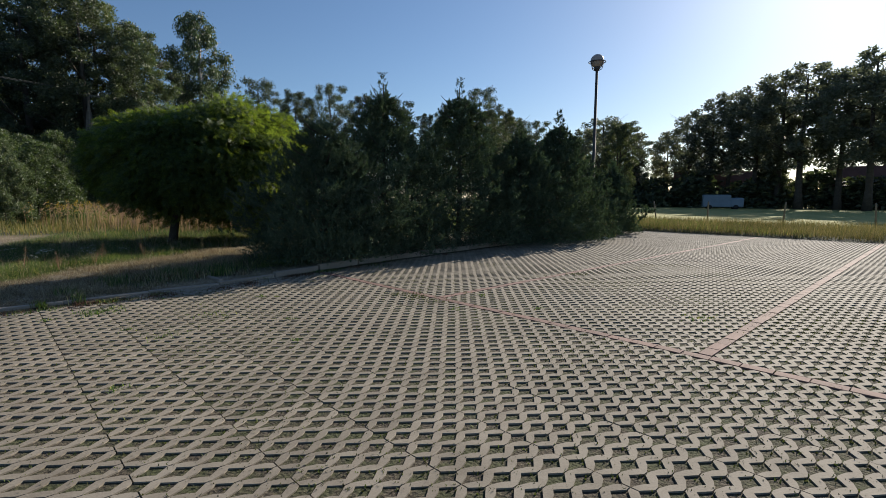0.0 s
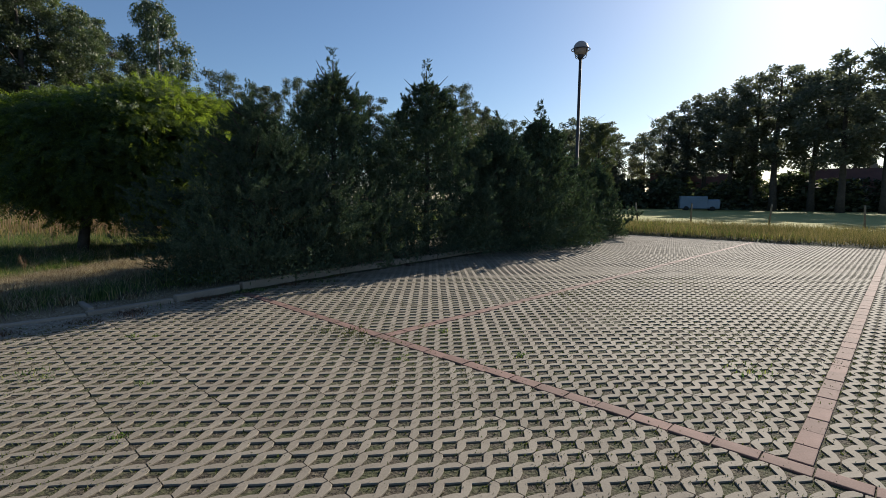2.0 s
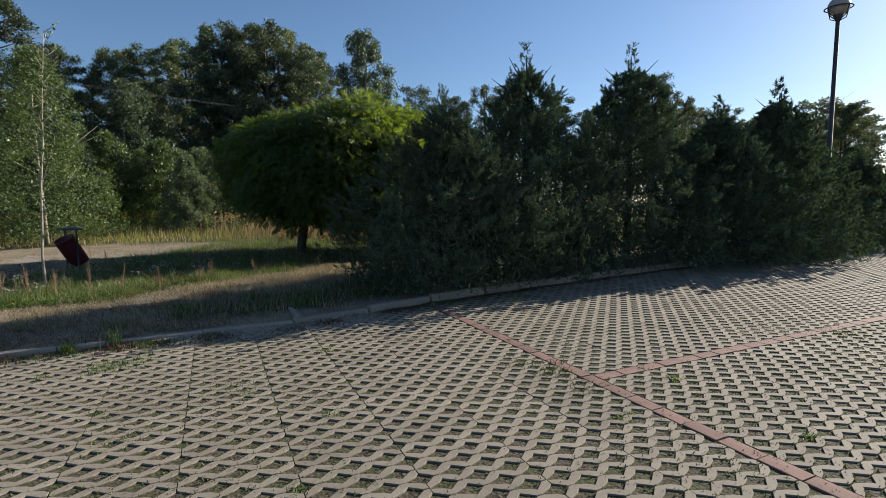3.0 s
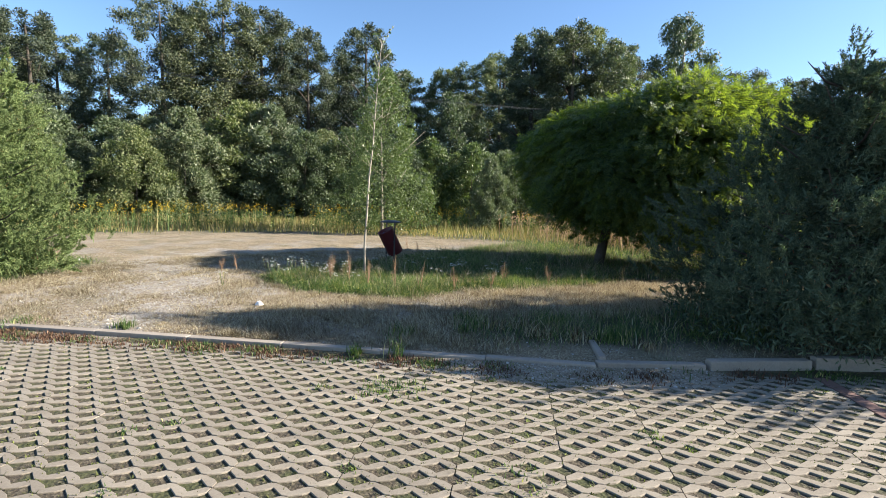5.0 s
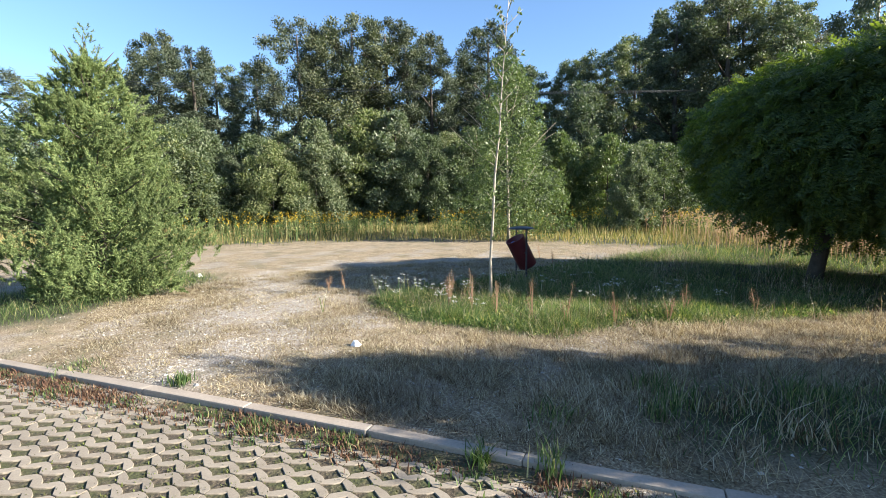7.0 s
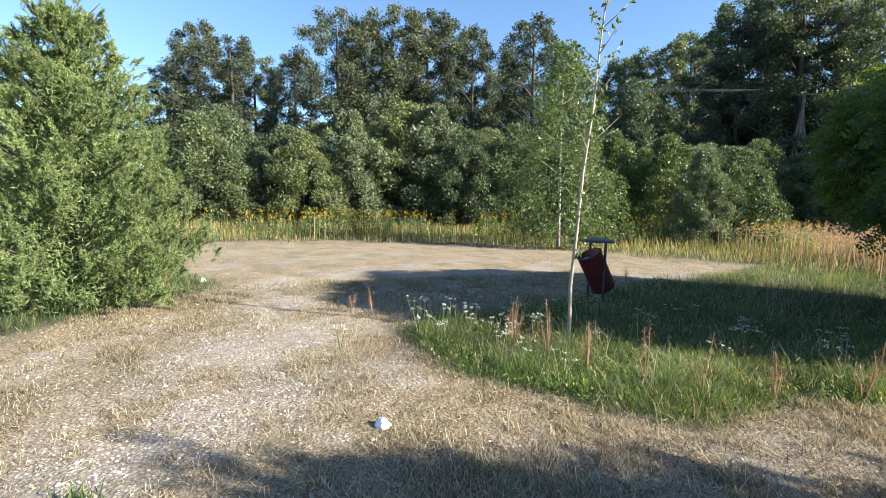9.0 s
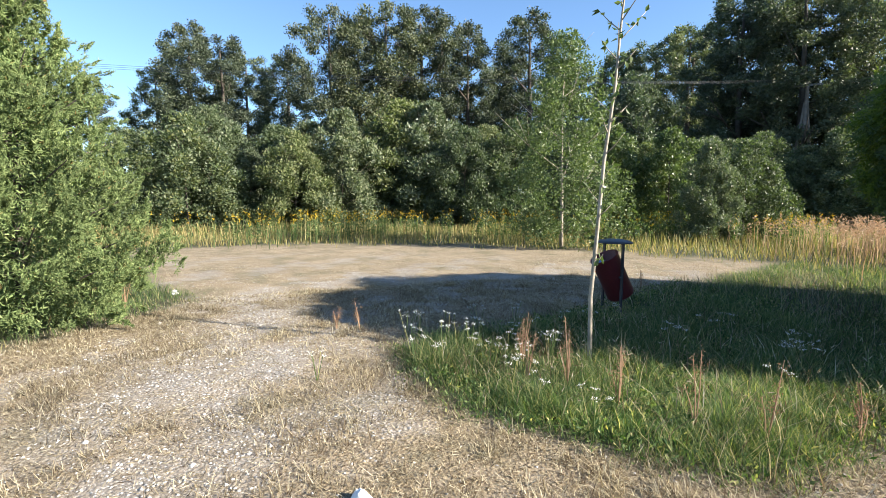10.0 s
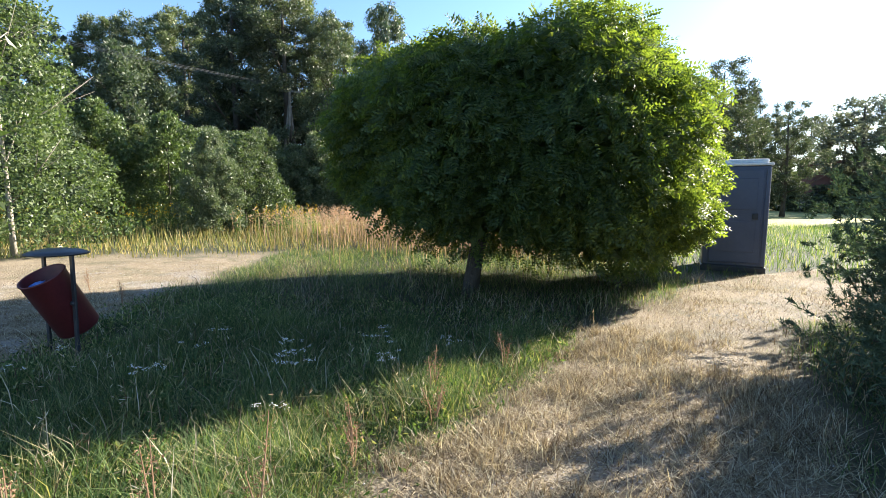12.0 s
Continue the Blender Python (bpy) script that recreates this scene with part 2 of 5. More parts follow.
def zones(x, y):
    """Share of gravel, green growth, tall meadow, and whether paved, at points of the plan."""
    x, y = np.asarray(x, float), np.asarray(y, float)
    p, q = (x - O.x) * E2.x + (y - O.y) * E2.y, (x - O.x) * E1.x + (y - O.y) * E1.y
    kq = np.interp(p, [k[0] for k in KERB_KNOTS], [k[1] for k in KERB_KNOTS])
    paved = (q > kq) & (p < FAR_EDGE)
    w = wobble(x, y)
    gravel = 1 - smooth(0.05, 1.5, seg_dist(x, y, (-7.6, 5.7), (-10.0, 6.7)) + 0.3 * w)
    gravel = np.maximum(gravel, 1 - smooth(0.1, 1.2, seg_dist(x, y, (-10.0, 6.8), (-12.9, 6.8)) + 0.25 * w))
    gravel = np.maximum(gravel, 0.9 * (1 - smooth(0.15, 0.6, seg_dist(x, y, (-14.3, 9.2), (-13.6, 11.9)) + 0.2 * w)))
    gravel = np.maximum(gravel, 0.5 * (1 - smooth(0.1, 0.5, seg_dist(x, y, (-7.3, 7.9), (-5.7, 10.8)) + 0.2 * w)))
    gravel = np.maximum(gravel, 0.45 * (1 - smooth(0.1, 0.45, seg_dist(x, y, (-5.4, 10.9), (-4.5, 13.6)) + 0.15 * w)))
    gravel = np.maximum(gravel, 0.45 * (1 - smooth(0.2, 0.7, seg_dist(x, y, (-4.4, 13.6), (-2.1, 17.2)) + 0.15 * w)))
    gravel = gravel * np.clip(0.85 + 0.8 * (wobble(x, y, 0.35) + 0.6 * wobble(y, x + 2, 0.17)), 0.25, 1)
    # bare rubble shows through the straw in patches
    bare = wobble(x, y, 0.55) + 0.7 * wobble(y + 3, x, 0.23)
    rubble = 0.7 * (1 - 0.7 * smooth(-7.2, -6.2, x)) * smooth(0.4, 0.85, bare + 0.25 * (1 - smooth(-11, -6, x))) * (1 - smooth(8.0, 10.5, np.hypot(x + 10, y - 7)))
    spill = (p > -3.6) & (p < -0.9) & (q - kq < 0.42 + 0.10 * w) & (q > kq)
    gravel = np.where(spill, 0.5, gravel)
    # green growth round the sapling and under the robinia
    w = w + 0.6 * wobble(x, y, 0.4)
    d = poly_dist(x, y, GREEN_PLOT)
    d = np.minimum(d, seg_dist(x, y, (-11.8, 3.4), (-13.4, 4.6)) - 1.3)
    d = np.minimum(d, seg_dist(x, y, (-14.5, 4.2), (-19.5, 3.0)) - 1.2)
    d = np.minimum(d, seg_dist(x, y, (-4.5, 9.7), (-3.1, 14.0)) - 0.5)
    d = np.minimum(d, seg_dist(x, y, (-4.75, 9.15), (-3.3, 10.9)) - 0.62)
    green = 1 - smooth(-0.30, 0.30, d + 0.17 * w)
    gravel = np.maximum(gravel, rubble * (1 - green) * (1 - paved))
    # tall meadow beyond the mown straw
    edge = np.hypot(x + 10, y - 7) - 11.2 - 0.6 * w
    meadow = smooth(0, 2.0, edge)
    meadow = np.where((p > FAR_EDGE) & (p < FAR_EDGE + 9) & (q > -9), 1.0, meadow)
    meadow = np.where((q > -9.5) & (p < 14) & (x > -7), 0.0, meadow)
    # overgrown ground behind the row of junipers and beyond the cabin
    back = (1 - smooth(-7.2, -6.2, q + 0.4 * w)) * smooth(17.2, 19.0, y + 0.3 * w) * (x > -5)
    back = back * smooth(0.5, 1.3, seg_dist(x, y, (-2.6, 18.5), (3.0, 27.0)))
    meadow = np.maximum(meadow, back)
    return gravel, green, meadow, paved


def height(x, y):
    """The lie of the ground."""
    x, y = np.asarray(x, float), np.asarray(y, float)
    p, q = (x - O.x) * E2.x + (y - O.y) * E2.y, (x - O.x) * E1.x + (y - O.y) * E1.y
    kq = np.interp(p, [k[0] for k in KERB_KNOTS], [k[1] for k in KERB_KNOTS])
    bed = -0.009 + 0.002 * wobble(x, y, 0.7) + 0.024 * (1 - smooth(0.07, 0.20 + 0.03 * wobble(x, y, 0.3), q - kq)) + 0.015 * (1 - smooth(0.22, 0.52 + 0.1 * wobble(x, y, 0.4), q - kq)) * smooth(-3.7, -3.2, p) * (1 - smooth(-1.5, -0.8, p))
    lawn = 0.045 + 0.016 * wobble(x, y, 2.0) + 0.008 * wobble(x, y, 0.35) + 0.05 * smooth(-4, 2, p)
    s = np.maximum(smooth(0.02, 0.16, kq - q), smooth(0.0, 0.3, p - FAR_EDGE))
    return bed * (1 - s) + lawn * s


# ---- mesh helpers ----
def np_mesh(name, verts, faces, mat, smooth_shade=False):
    """A mesh from numpy rows; all faces have the same number of corners."""
    me = bpy.data.meshes.new(name)
    verts, faces = np.asarray(verts, np.float32), np.asarray(faces, np.int32)
    k = faces.shape[1]
    me.vertices.add(len(verts))
    me.vertices.foreach_set("co", verts.ravel())
    me.loops.add(faces.size)
    me.loops.foreach_set("vertex_index", faces.ravel())
    me.polygons.add(len(faces))
    me.polygons.foreach_set("loop_start", np.arange(0, faces.size, k, dtype=np.int32))
    me.polygons.foreach_set("loop_total", np.full(len(faces), k, np.int32))
    me.polygons.foreach_set("use_smooth", np.full(len(faces), smooth_shade))
    me.update(calc_edges=True)
    me.validate()
    me.materials.append(mat)
    return me


def part_mesh(name, me, parent, label=""):
    ob = new(name, me)
    ob.parent = parent
    return tagged(ob, label)


def part(name, bm, mat, parent=None, label="", smooth_shade=False):
    me = bpy.data.meshes.new(name)
    bm.to_mesh(me)
    bm.free()
    me.materials.append(mat)
    for f in me.polygons:
        f.use_smooth = smooth_shade
    ob = new(name, me)
    ob.parent = parent
    return tagged(ob, label)


def box(bm, size, at=(0, 0, 0), rot=(0, 0, 0), bevel=0.0):
    r = bmesh.ops.create_cube(bm, size=1.0, matrix=pose(*at, *rot) @ Matrix.Diagonal((*size, 1)))
    if bevel:
        es = list({e for v in r["verts"] for e in v.link_edges})
        bmesh.ops.bevel(bm, geom=es, offset=bevel, segments=2, affect="EDGES", profile=0.6)
    return bm


def tube(bm, points, radii, sides=10, cap=True):
    """A tapered tube through the points."""
    rings = []
    n = len(points)
    for i, (pt, r) in enumerate(zip(points, radii)):
        a, b = Vector(points[max(i - 1, 0)]), Vector(points[min(i + 1, n - 1)])
        z = (b - a).normalized()
        x = z.cross(Vector((0.31, 0.95, 0.05))).normalized()
        y = z.cross(x)
        rings.append([bm.verts.new(Vector(pt) + (x * math.cos(t) + y * math.sin(t)) * r) for t in (2 * math.pi * k / sides for k in range(sides))])
    for u, v in zip(rings, rings[1:]):
        for k in range(sides):
            bm.faces.new((u[k], u[(k + 1) % sides], v[(k + 1) % sides], v[k]))
    if cap:
        bm.faces.new(rings[0][::-1])
        bm.faces.new(rings[-1])
    return bm


def unit(v):
    return v / np.maximum(np.linalg.norm(v, axis=1, keepdims=True), 1e-9)


def leaves(base, way, side, length, width, fold=0.25):
    """Rhombic leaves: rows of base point, direction, side direction, length and width. Gives vertices and quads."""
    way = unit(way)
    side = unit(np.cross(way, np.cross(side, way)))
    up = np.cross(side, way)
    length, width = np.reshape(length, (-1, 1)), np.reshape(width, (-1, 1))
    mid = base + way * length * 0.45
    v = np.stack([base, mid + side * width * 0.5 + up * width * fold, base + way * length, mid - side * width * 0.5 + up * width * fold], 1)
    n = len(base)
    return v.reshape(-1, 3), np.arange(4 * n).reshape(n, 4)


def blades(rng, x, y, z, h, lean=0.35, width=0.006, bent=True):
    """Grass blades, bent in two sections or straight; rows of places and heights. Gives vertices and quads."""
    n = len(x)
    a = rng.uniform(0, 2 * np.pi, n)
    l = rng.uniform(0.1, 1.0, n) * lean * h
    w = np.broadcast_to(width, (n,)) * rng.uniform(0.7, 1.4, n)
    px, py = -np.sin(a) * w * 0.5, np.cos(a) * w * 0.5
    cx, cy = np.cos(a) * l, np.sin(a) * l
    rows = []
    for f, s in ((0, 1.0), (0.55, 0.8), (1.0, 0.12)) if bent else ((0, 1.0), (1.0, 0.25)):
        bx, by, bz = x + cx * f ** 2, y + cy * f ** 2, z + h * f * (1 - 0.12 * f)
        rows += [np.stack([bx - px * s, by - py * s, bz], 1), np.stack([bx + px * s, by + py * s, bz], 1)]
    v = np.stack(rows, 1).reshape(-1, 3)
    if not bent:
        return v, np.arange(n)[:, None] * 4 + np.array([[0, 1, 3, 2]])
    i = np.arange(n)[:, None] * 6
    f = np.concatenate([i + np.array([[0, 1, 3, 2]]), i + np.array([[2, 3, 5, 4]])])
    return v, f


def join(parts):
    """Joins rows of (vertices, faces)."""
    vs, fs, n = [], [], 0
    for v, f in parts:
        vs.append(v)
        fs.append(f + n)
        n += len(v)
    return np.concatenate(vs), np.concatenate(fs)


def ball(rng, n):
    return unit(rng.normal(size=(n, 3)))


# ---- ground ----
def spread(a, b, step, reach):
    inner = list(np.arange(a, b + step / 2, step))
    out, s, lo, hi = [], step, a, b
    while hi < reach:
        s *= 1.28
        lo, hi = lo - s, hi + s
        out += [lo, hi]
    return np.array(sorted(inner + out))


gx, gy = spread(-26, 12, 0.17, 1500), spread(-2, 27, 0.17, 1500)
X, Y = np.meshgrid(gx, gy)
Z = height(X, Y)
ids = np.arange(X.size).reshape(X.shape)
quads = np.stack([ids[:-1, :-1], ids[:-1, 1:], ids[1:, 1:], ids[1:, :-1]], -1).reshape(-1, 4)


def ground_material():
    m, nt, b = material("ground")
    fine, mid, big = noise_tex(nt, 55, 7, 0.8), noise_tex(nt, 6, 4), noise_tex(nt, 0.6, 3)
    vor = nt.nodes.new("ShaderNodeTexVoronoi")
    vor.inputs["Scale"].default_value = 42
    tc = nt.nodes.new("ShaderNodeTexCoord")
    nt.links.new(tc.outputs["Object"], vor.inputs["Vector"])

    def share(name):
        a = nt.nodes.new("ShaderNodeAttribute")
        a.attribute_name = name
        return a.outputs["Fac"]

    def times(a, b):
        n = nt.nodes.new("ShaderNodeMath")
        n.operation = "MULTIPLY_ADD"
        n.use_clamp = True
        nt.links.new(a, n.inputs[0])
        nt.links.new(b, n.inputs[1])
        n.inputs[2].default_value = 0.0
        return n.outputs[0]

    soil = ramp(nt, fine, [(0.36, (0.024, 0.019, 0.012)), (0.52, (0.070, 0.054, 0.034)), (0.66, (0.19, 0.16, 0.11))])
    moss = ramp(nt, fine, [(0.3, (0.030, 0.034, 0.012)), (0.55, (0.06, 0.066, 0.022)), (0.75, (0.12, 0.125, 0.045))])
    bed = mix(nt, ramp(nt, mid, [(0.42, (0, 0, 0)), (0.6, (1, 1, 1))]), soil, moss)
    straw = ramp(nt, fine, [(0.34, (0.040, 0.026, 0.015)), (0.48, (0.172, 0.129, 0.077)), (0.62, (0.405, 0.345, 0.235))])
    earth = ramp(nt, fine, [(0.34, (0.13, 0.095, 0.065)), (0.64, (0.375, 0.315, 0.225))])
    straw = mix(nt, ramp(nt, mid, [(0.45, (0, 0, 0)), (0.7, (0.8, 0.8, 0.8))]), straw, earth)
    stone = mix(nt, ramp(nt, vor.outputs["Distance"], [(0.18, (0, 0, 0)), (0.42, (1, 1, 1))]), ramp(nt, fine, [(0.35, (0.32, 0.295, 0.265)), (0.65, (0.60, 0.565, 0.52))]), ramp(nt, fine, [(0.3, (0.13, 0.11, 0.088)), (0.7, (0.34, 0.305, 0.26))]))
    green = ramp(nt, fine, [(0.3, (0.016, 0.022, 0.009)), (0.7, (0.065, 0.068, 0.030))])
    field = ramp(nt, big, [(0.3, (0.27, 0.27, 0.075)), (0.7, (0.37, 0.345, 0.11))])
    worn = noise_tex(nt, 1.4, 5, 0.65)
    straw = mix(nt, 1.0, straw, ramp(nt, worn, [(0.36, (0.66, 0.70, 0.62)), (0.5, (1, 0.98, 0.95)), (0.64, (1.15, 1.14, 1.12))]), "MULTIPLY")
    col = mix(nt, share("meadow"), straw, green)
    col = mix(nt, share("green"), col, green)
    grav = nt.nodes.new("ShaderNodeMath")
    grav.operation = "MULTIPLY"
    nt.links.new(share("gravel"), grav.inputs[0])
    nt.links.new(ramp(nt, mid, [(0.32, (0.45, 0.45, 0.45)), (0.55, (1, 1, 1))]), grav.inputs[1])
    col = mix(nt, grav.outputs[0], col, stone)
    col = mix(nt, share("field"), col, field)
    col = mix(nt, share("paved"), col, bed)
    nt.links.new(col, b.inputs["Base Color"])
    b.inputs["Roughness"].default_value = 0.95
    add = nt.nodes.new("ShaderNodeMath")
    nt.links.new(fine, add.inputs[0])
    nt.links.new(vor.outputs["Distance"], add.inputs[1])
    bump(nt, b, add.outputs[0], 0.9, 0.012)
    return m


ground_me = np_mesh("ground", np.stack([X, Y, Z], -1).reshape(-1, 3), quads, ground_material(), True)
g_, n_, m_, pv = zones(X, Y)
P_, Q_ = (X - O.x) * E2.x + (Y - O.y) * E2.y, (X - O.x) * E1.x + (Y - O.y) * E1.y
field_ = smooth(FAR_EDGE + 6, FAR_EDGE + 10, P_) * smooth(-75, -60, Q_)
for key, vals in (("gravel", g_), ("green", n_), ("meadow", m_), ("paved", pv * (g_ < 0.3)), ("field", field_)):
    at = ground_me.attributes.new(key, "FLOAT", "POINT")
    at.data.foreach_set("value", np.asarray(vals, np.float32).ravel())
tagged(new("ground", ground_me), "uneven ground of dry straw, gravel and green growth", "ground", kind="structure")


# ---- trees ----
def trunk_mesh(name, height_, r0, lean=(0, 0), limbs=6, seed=0, reach=1.5, first=0.35, sides=10):
    """A tapered, slightly bent trunk with limbs, as one bmesh."""
    rng = random.Random(seed)
    bm = bmesh.new()
    pts, rad = [], []
    for i in range(9):
        f = i / 8
        pts.append((lean[0] * f + 0.03 * height_ * 0.2 * math.sin(5 * f + seed), lean[1] * f + 0.03 * height_ * 0.2 * math.cos(4 * f + seed), height_ * f - 0.08 * (i == 0)))
        rad.append(r0 * (1.25 if i == 0 else 1) * (1 - 0.8 * f))
    tube(bm, pts, rad, sides)
    for k in range(limbs):
        f = first + (0.95 - first) * (k + rng.random()) / limbs
        i = min(int(f * 8), 7)
        s = Vector(pts[i]).lerp(Vector(pts[i + 1]), f * 8 - i)
        a = k * 2.4 + rng.uniform(-0.4, 0.4)
        L = reach * rng.uniform(0.6, 1.1) * (1.15 - 0.6 * f)
        d = Vector((math.cos(a), math.sin(a), rng.uniform(0.4, 0.9)))
        e1 = s + d * L * 0.5
        e2 = s + Vector((d.x * L, d.y * L, d.z * L * 0.9 + 0.15 * L))
        r = r0 * (1 - 0.8 * f) * 0.5
        tube(bm, [s, e1, e2], [r, r * 0.65, r * 0.2], 6)
        for j in range(2):
            a2 = a + rng.uniform(-1, 1)
            tube(bm, [e1, e1 + Vector((math.cos(a2), math.sin(a2), 0.6)) * L * 0.5], [r * 0.45, r * 0.1], 5)
    return bm


def crown_leaves(rng, clumps, n, size, shell=0.75, droop=0.0, up=0.3, aspect=0.6):
    """Leaves round clump centres: rows (x, y, z, rx, rz)."""
    clumps = np.asarray(clumps, float)
    wgt = clumps[:, 3] ** 2
    idx = rng.choice(len(clumps), n, p=wgt / wgt.sum())
    d = ball(rng, n)
    r = shell + (1.08 - shell) * rng.random(n) ** 0.7
    r = np.where(rng.random(n) < 0.2, rng.random(n), r)
    c = clumps[idx]
    pos = c[:, :3] + d * r[:, None] * np.stack([c[:, 3], c[:, 3], c[:, 4]], 1)
    way = d * 0.7 + ball(rng, n) * 0.8 + np.array([0, 0, up - droop])
    ln = size * rng.uniform(0.6, 1.3, n)
    way = unit(way)
    side = unit(np.cross(way, ball(rng, n))) * (ln * aspect * 0.62)[:, None]
    v = np.stack([pos - side, pos + side, pos + way * ln[:, None]], 1).reshape(-1, 3)
    return v, np.arange(3 * n).reshape(n, 3)


def make_tree(name, label, H, R, base, seed, leaf, mat, bark, n, clump_r=0.28, shape="round", trunk_r=None, droop=0.0, lean=(0, 0), aspect=0.6, count=46, at=(0, 0), category="tree", shell=0.75, inner=True):
    """A tree of height H and crown radius R, its crown starting at base."""
    rng = np.random.default_rng(seed)
    root = tagged(new(name), label, category)
    part(*("trunk", trunk_mesh("trunk", H * 0.93, trunk_r or H * 0.017, lean, 9, seed, R * 0.9, max(base / H, 0.12) + 0.05), bark, root, "", True))
    cl = []
    for i in range(count):
        f = (i + rng.random()) / count
        z = base + (H - base) * f
        if shape == "round":
            env = math.sin(math.pi * min(0.12 + 0.83 * f, 1)) ** 0.6
        elif shape == "spire":
            env = (1 - f) ** 0.8 * (0.55 + 0.45 * math.sin(math.pi * min(0.2 + f, 0.5))) + 0.10
        elif shape == "shrub":
            env = (math.cos(0.5 * math.pi * f) ** 0.7 + 0.08) * rng.uniform(0.75, 1.25)
        else:
            env = math.sin(math.pi * (0.1 + 0.8 * f)) ** 0.8
        a = i * 2.39996 + rng.uniform(-0.5, 0.5)
        rr = R * env * rng.uniform(0.35, 0.88)
        cr = R * clump_r * rng.uniform(0.7, 1.35) * (0.55 + 0.5 * env)
        cl.append((rr * math.cos(a) + lean[0] * f, rr * math.sin(a) + lean[1] * f, min(z, H - cr * 0.6), cr, cr * rng.uniform(0.6, 1.0) * (1.5 if droop > 0.5 else 1)))
    v, f = crown_leaves(rng, cl, n, leaf, shell, droop, aspect=aspect)
    v[:, 2] = np.maximum(v[:, 2], 0.05)
    part_mesh("crown", np_mesh("crown", v, f, mat), root)
    if inner:
        cc = np.array(cl)
        cc[:, 3:] *= 0.6
        v, f = crown_leaves(rng, cc, n // 3, leaf * 1.35, 0.2, droop, aspect=0.6)
        v[:, 2] = np.maximum(v[:, 2], 0.05)
        tagged(part_mesh("inner_leaves", np_mesh("inner_leaves", v, f, mat), root), kind="stuff")
    root.location = (at[0], at[1], float(height(at[0], at[1])) - 0.05)
    return root


def put(ob, x, y, sx, sz, turn):
    return copy_thing(ob, pose(x, y, float(height(x, y)) - 0.05, 0, 0, turn) @ Matrix.Diagonal((sx, sx, sz, 1)))


# forest behind the meadow: x, y, height
big_a = make_tree("forest_tree", "tall dark green broadleaf tree at the wood's edge", 19, 4.6, 3.0, 11, 0.155, LEAF_FOREST, BARK, 27000, 0.16, at=(-62, 2), count=90, shell=0.5)
big_b = make_tree("forest_tree", "tall dark green broadleaf tree at the wood's edge", 18, 5.2, 2.5, 12, 0.155, LEAF_FOREST, BARK, 27000, 0.155, at=(-44, 56), count=96, shell=0.5)
big_c = make_tree("forest_tree", "tall grey-green willow-like tree at the wood's edge", 18, 4.6, 3.0, 13, 0.18, LEAF_WILLOW, BARK, 24000, 0.16, at=(-64, 22), count=86, aspect=0.35, shell=0.5)
for v in (big_a, big_b, big_c):
    tagged(v, group="trees of the wood")
spots = [(0, -51.5, -12.2, 10.3),
         (1, -54.8, -9.1, 13.1),
         (0, -53.9, -4.8, 11.1),
         (2, -56.7, -0.4, 13.5),
         (1, -55.0, 2.3, 15.6),
         (0, -52.1, 5.2, 15.7),
         (2, -59.1, 7.3, 16.3),
         (2, -62.9, 11.4, 17.8),
         (1, -50.5, 14.1, 18.9),
         (0, -53.0, 17.2, 19.3),
         (1, -49.4, 19.0, 19.5),
         (0, -48.5, 21.9, 19.4),
         (1, -50.6, 24.9, 19.3),
         (0, -46.9, 25.9, 17.9),
         (2, -58.2, 34.6, 18.0),
         (0, -45.9, 31.8, 19.4),
         (1, -50.4, 32.1, 17.2),
         # mostly kind 2 from here: its paler grey-green leaves stand in for haze
         (2, -54.1, 41.2, 18.6),
         (2, -51.2, 48.1, 19.5),
         (2, -48.9, 50.4, 20.3),
         (2, -45.0, 51.4, 20.7),
         (2, -33.8, 43.5, 18.6),
         (0, -30.3, 42.3, 17.9),
         (2, -29.1, 45.5, 18.5),
         (0, -25.7, 45.1, 16.3),
         (1, -27.7, 51.9, 16.5),
         (2, -53.6, 42.4, 17.8),
         (2, -50.6, 46.2, 18.7),
         (2, -42.8, 48.6, 19.4),
         (2, -31.0, 40.4, 16.8),
         (0, -27.1, 40.9, 17.2),
         (2, -24.2, 42.9, 15.6),
         (1, -15.7, 47.0, 12.3),
         (0, -14.1, 53.8, 12.8),
         (1, -9.8, 50.7, 12.8),
         (0, -7.7, 59.1, 13.5),
         (1, -3.5, 55.5, 12.3),
         (0, 0.1, 61.6, 11.9),
         (1, 5.2, 51.3, 12.7),
         (0, 8.7, 56.9, 11.6),
         (1, 13.0, 60.1, 10.9),
         (0, 20.7, 54.5, 9.6),
         (1, 2.9, 59.6, 12.8),
         (0, 21.1, 54.8, 9.9)]
rs = random.Random(5)
for k, x, y, h in spots:
    src, h0 = ((big_a, 19), (big_b, 18), (big_c, 18))[k]
    s = h / h0 * 0.97
    put(src, x, y, s * rs.uniform(0.95, 1.2), s, rs.uniform(0, 360))

birch = make_tree("birch_tree", "tall weeping birch with drooping grey-green foliage", 20.6, 3.7, 4, 21, 0.21, LEAF_WILLOW, BIRCH_BARK, 21000, 0.22, "oval", droop=1.6, at=(-24.8, 56.1), aspect=0.5, count=84, shell=0.4)
# the far oaks get their haze from the leaf colour
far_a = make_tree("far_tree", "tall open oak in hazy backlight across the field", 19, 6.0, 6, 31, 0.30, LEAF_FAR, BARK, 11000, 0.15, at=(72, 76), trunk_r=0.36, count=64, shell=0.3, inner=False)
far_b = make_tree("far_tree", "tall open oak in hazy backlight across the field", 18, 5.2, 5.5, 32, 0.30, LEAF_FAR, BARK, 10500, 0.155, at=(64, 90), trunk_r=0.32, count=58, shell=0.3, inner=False)
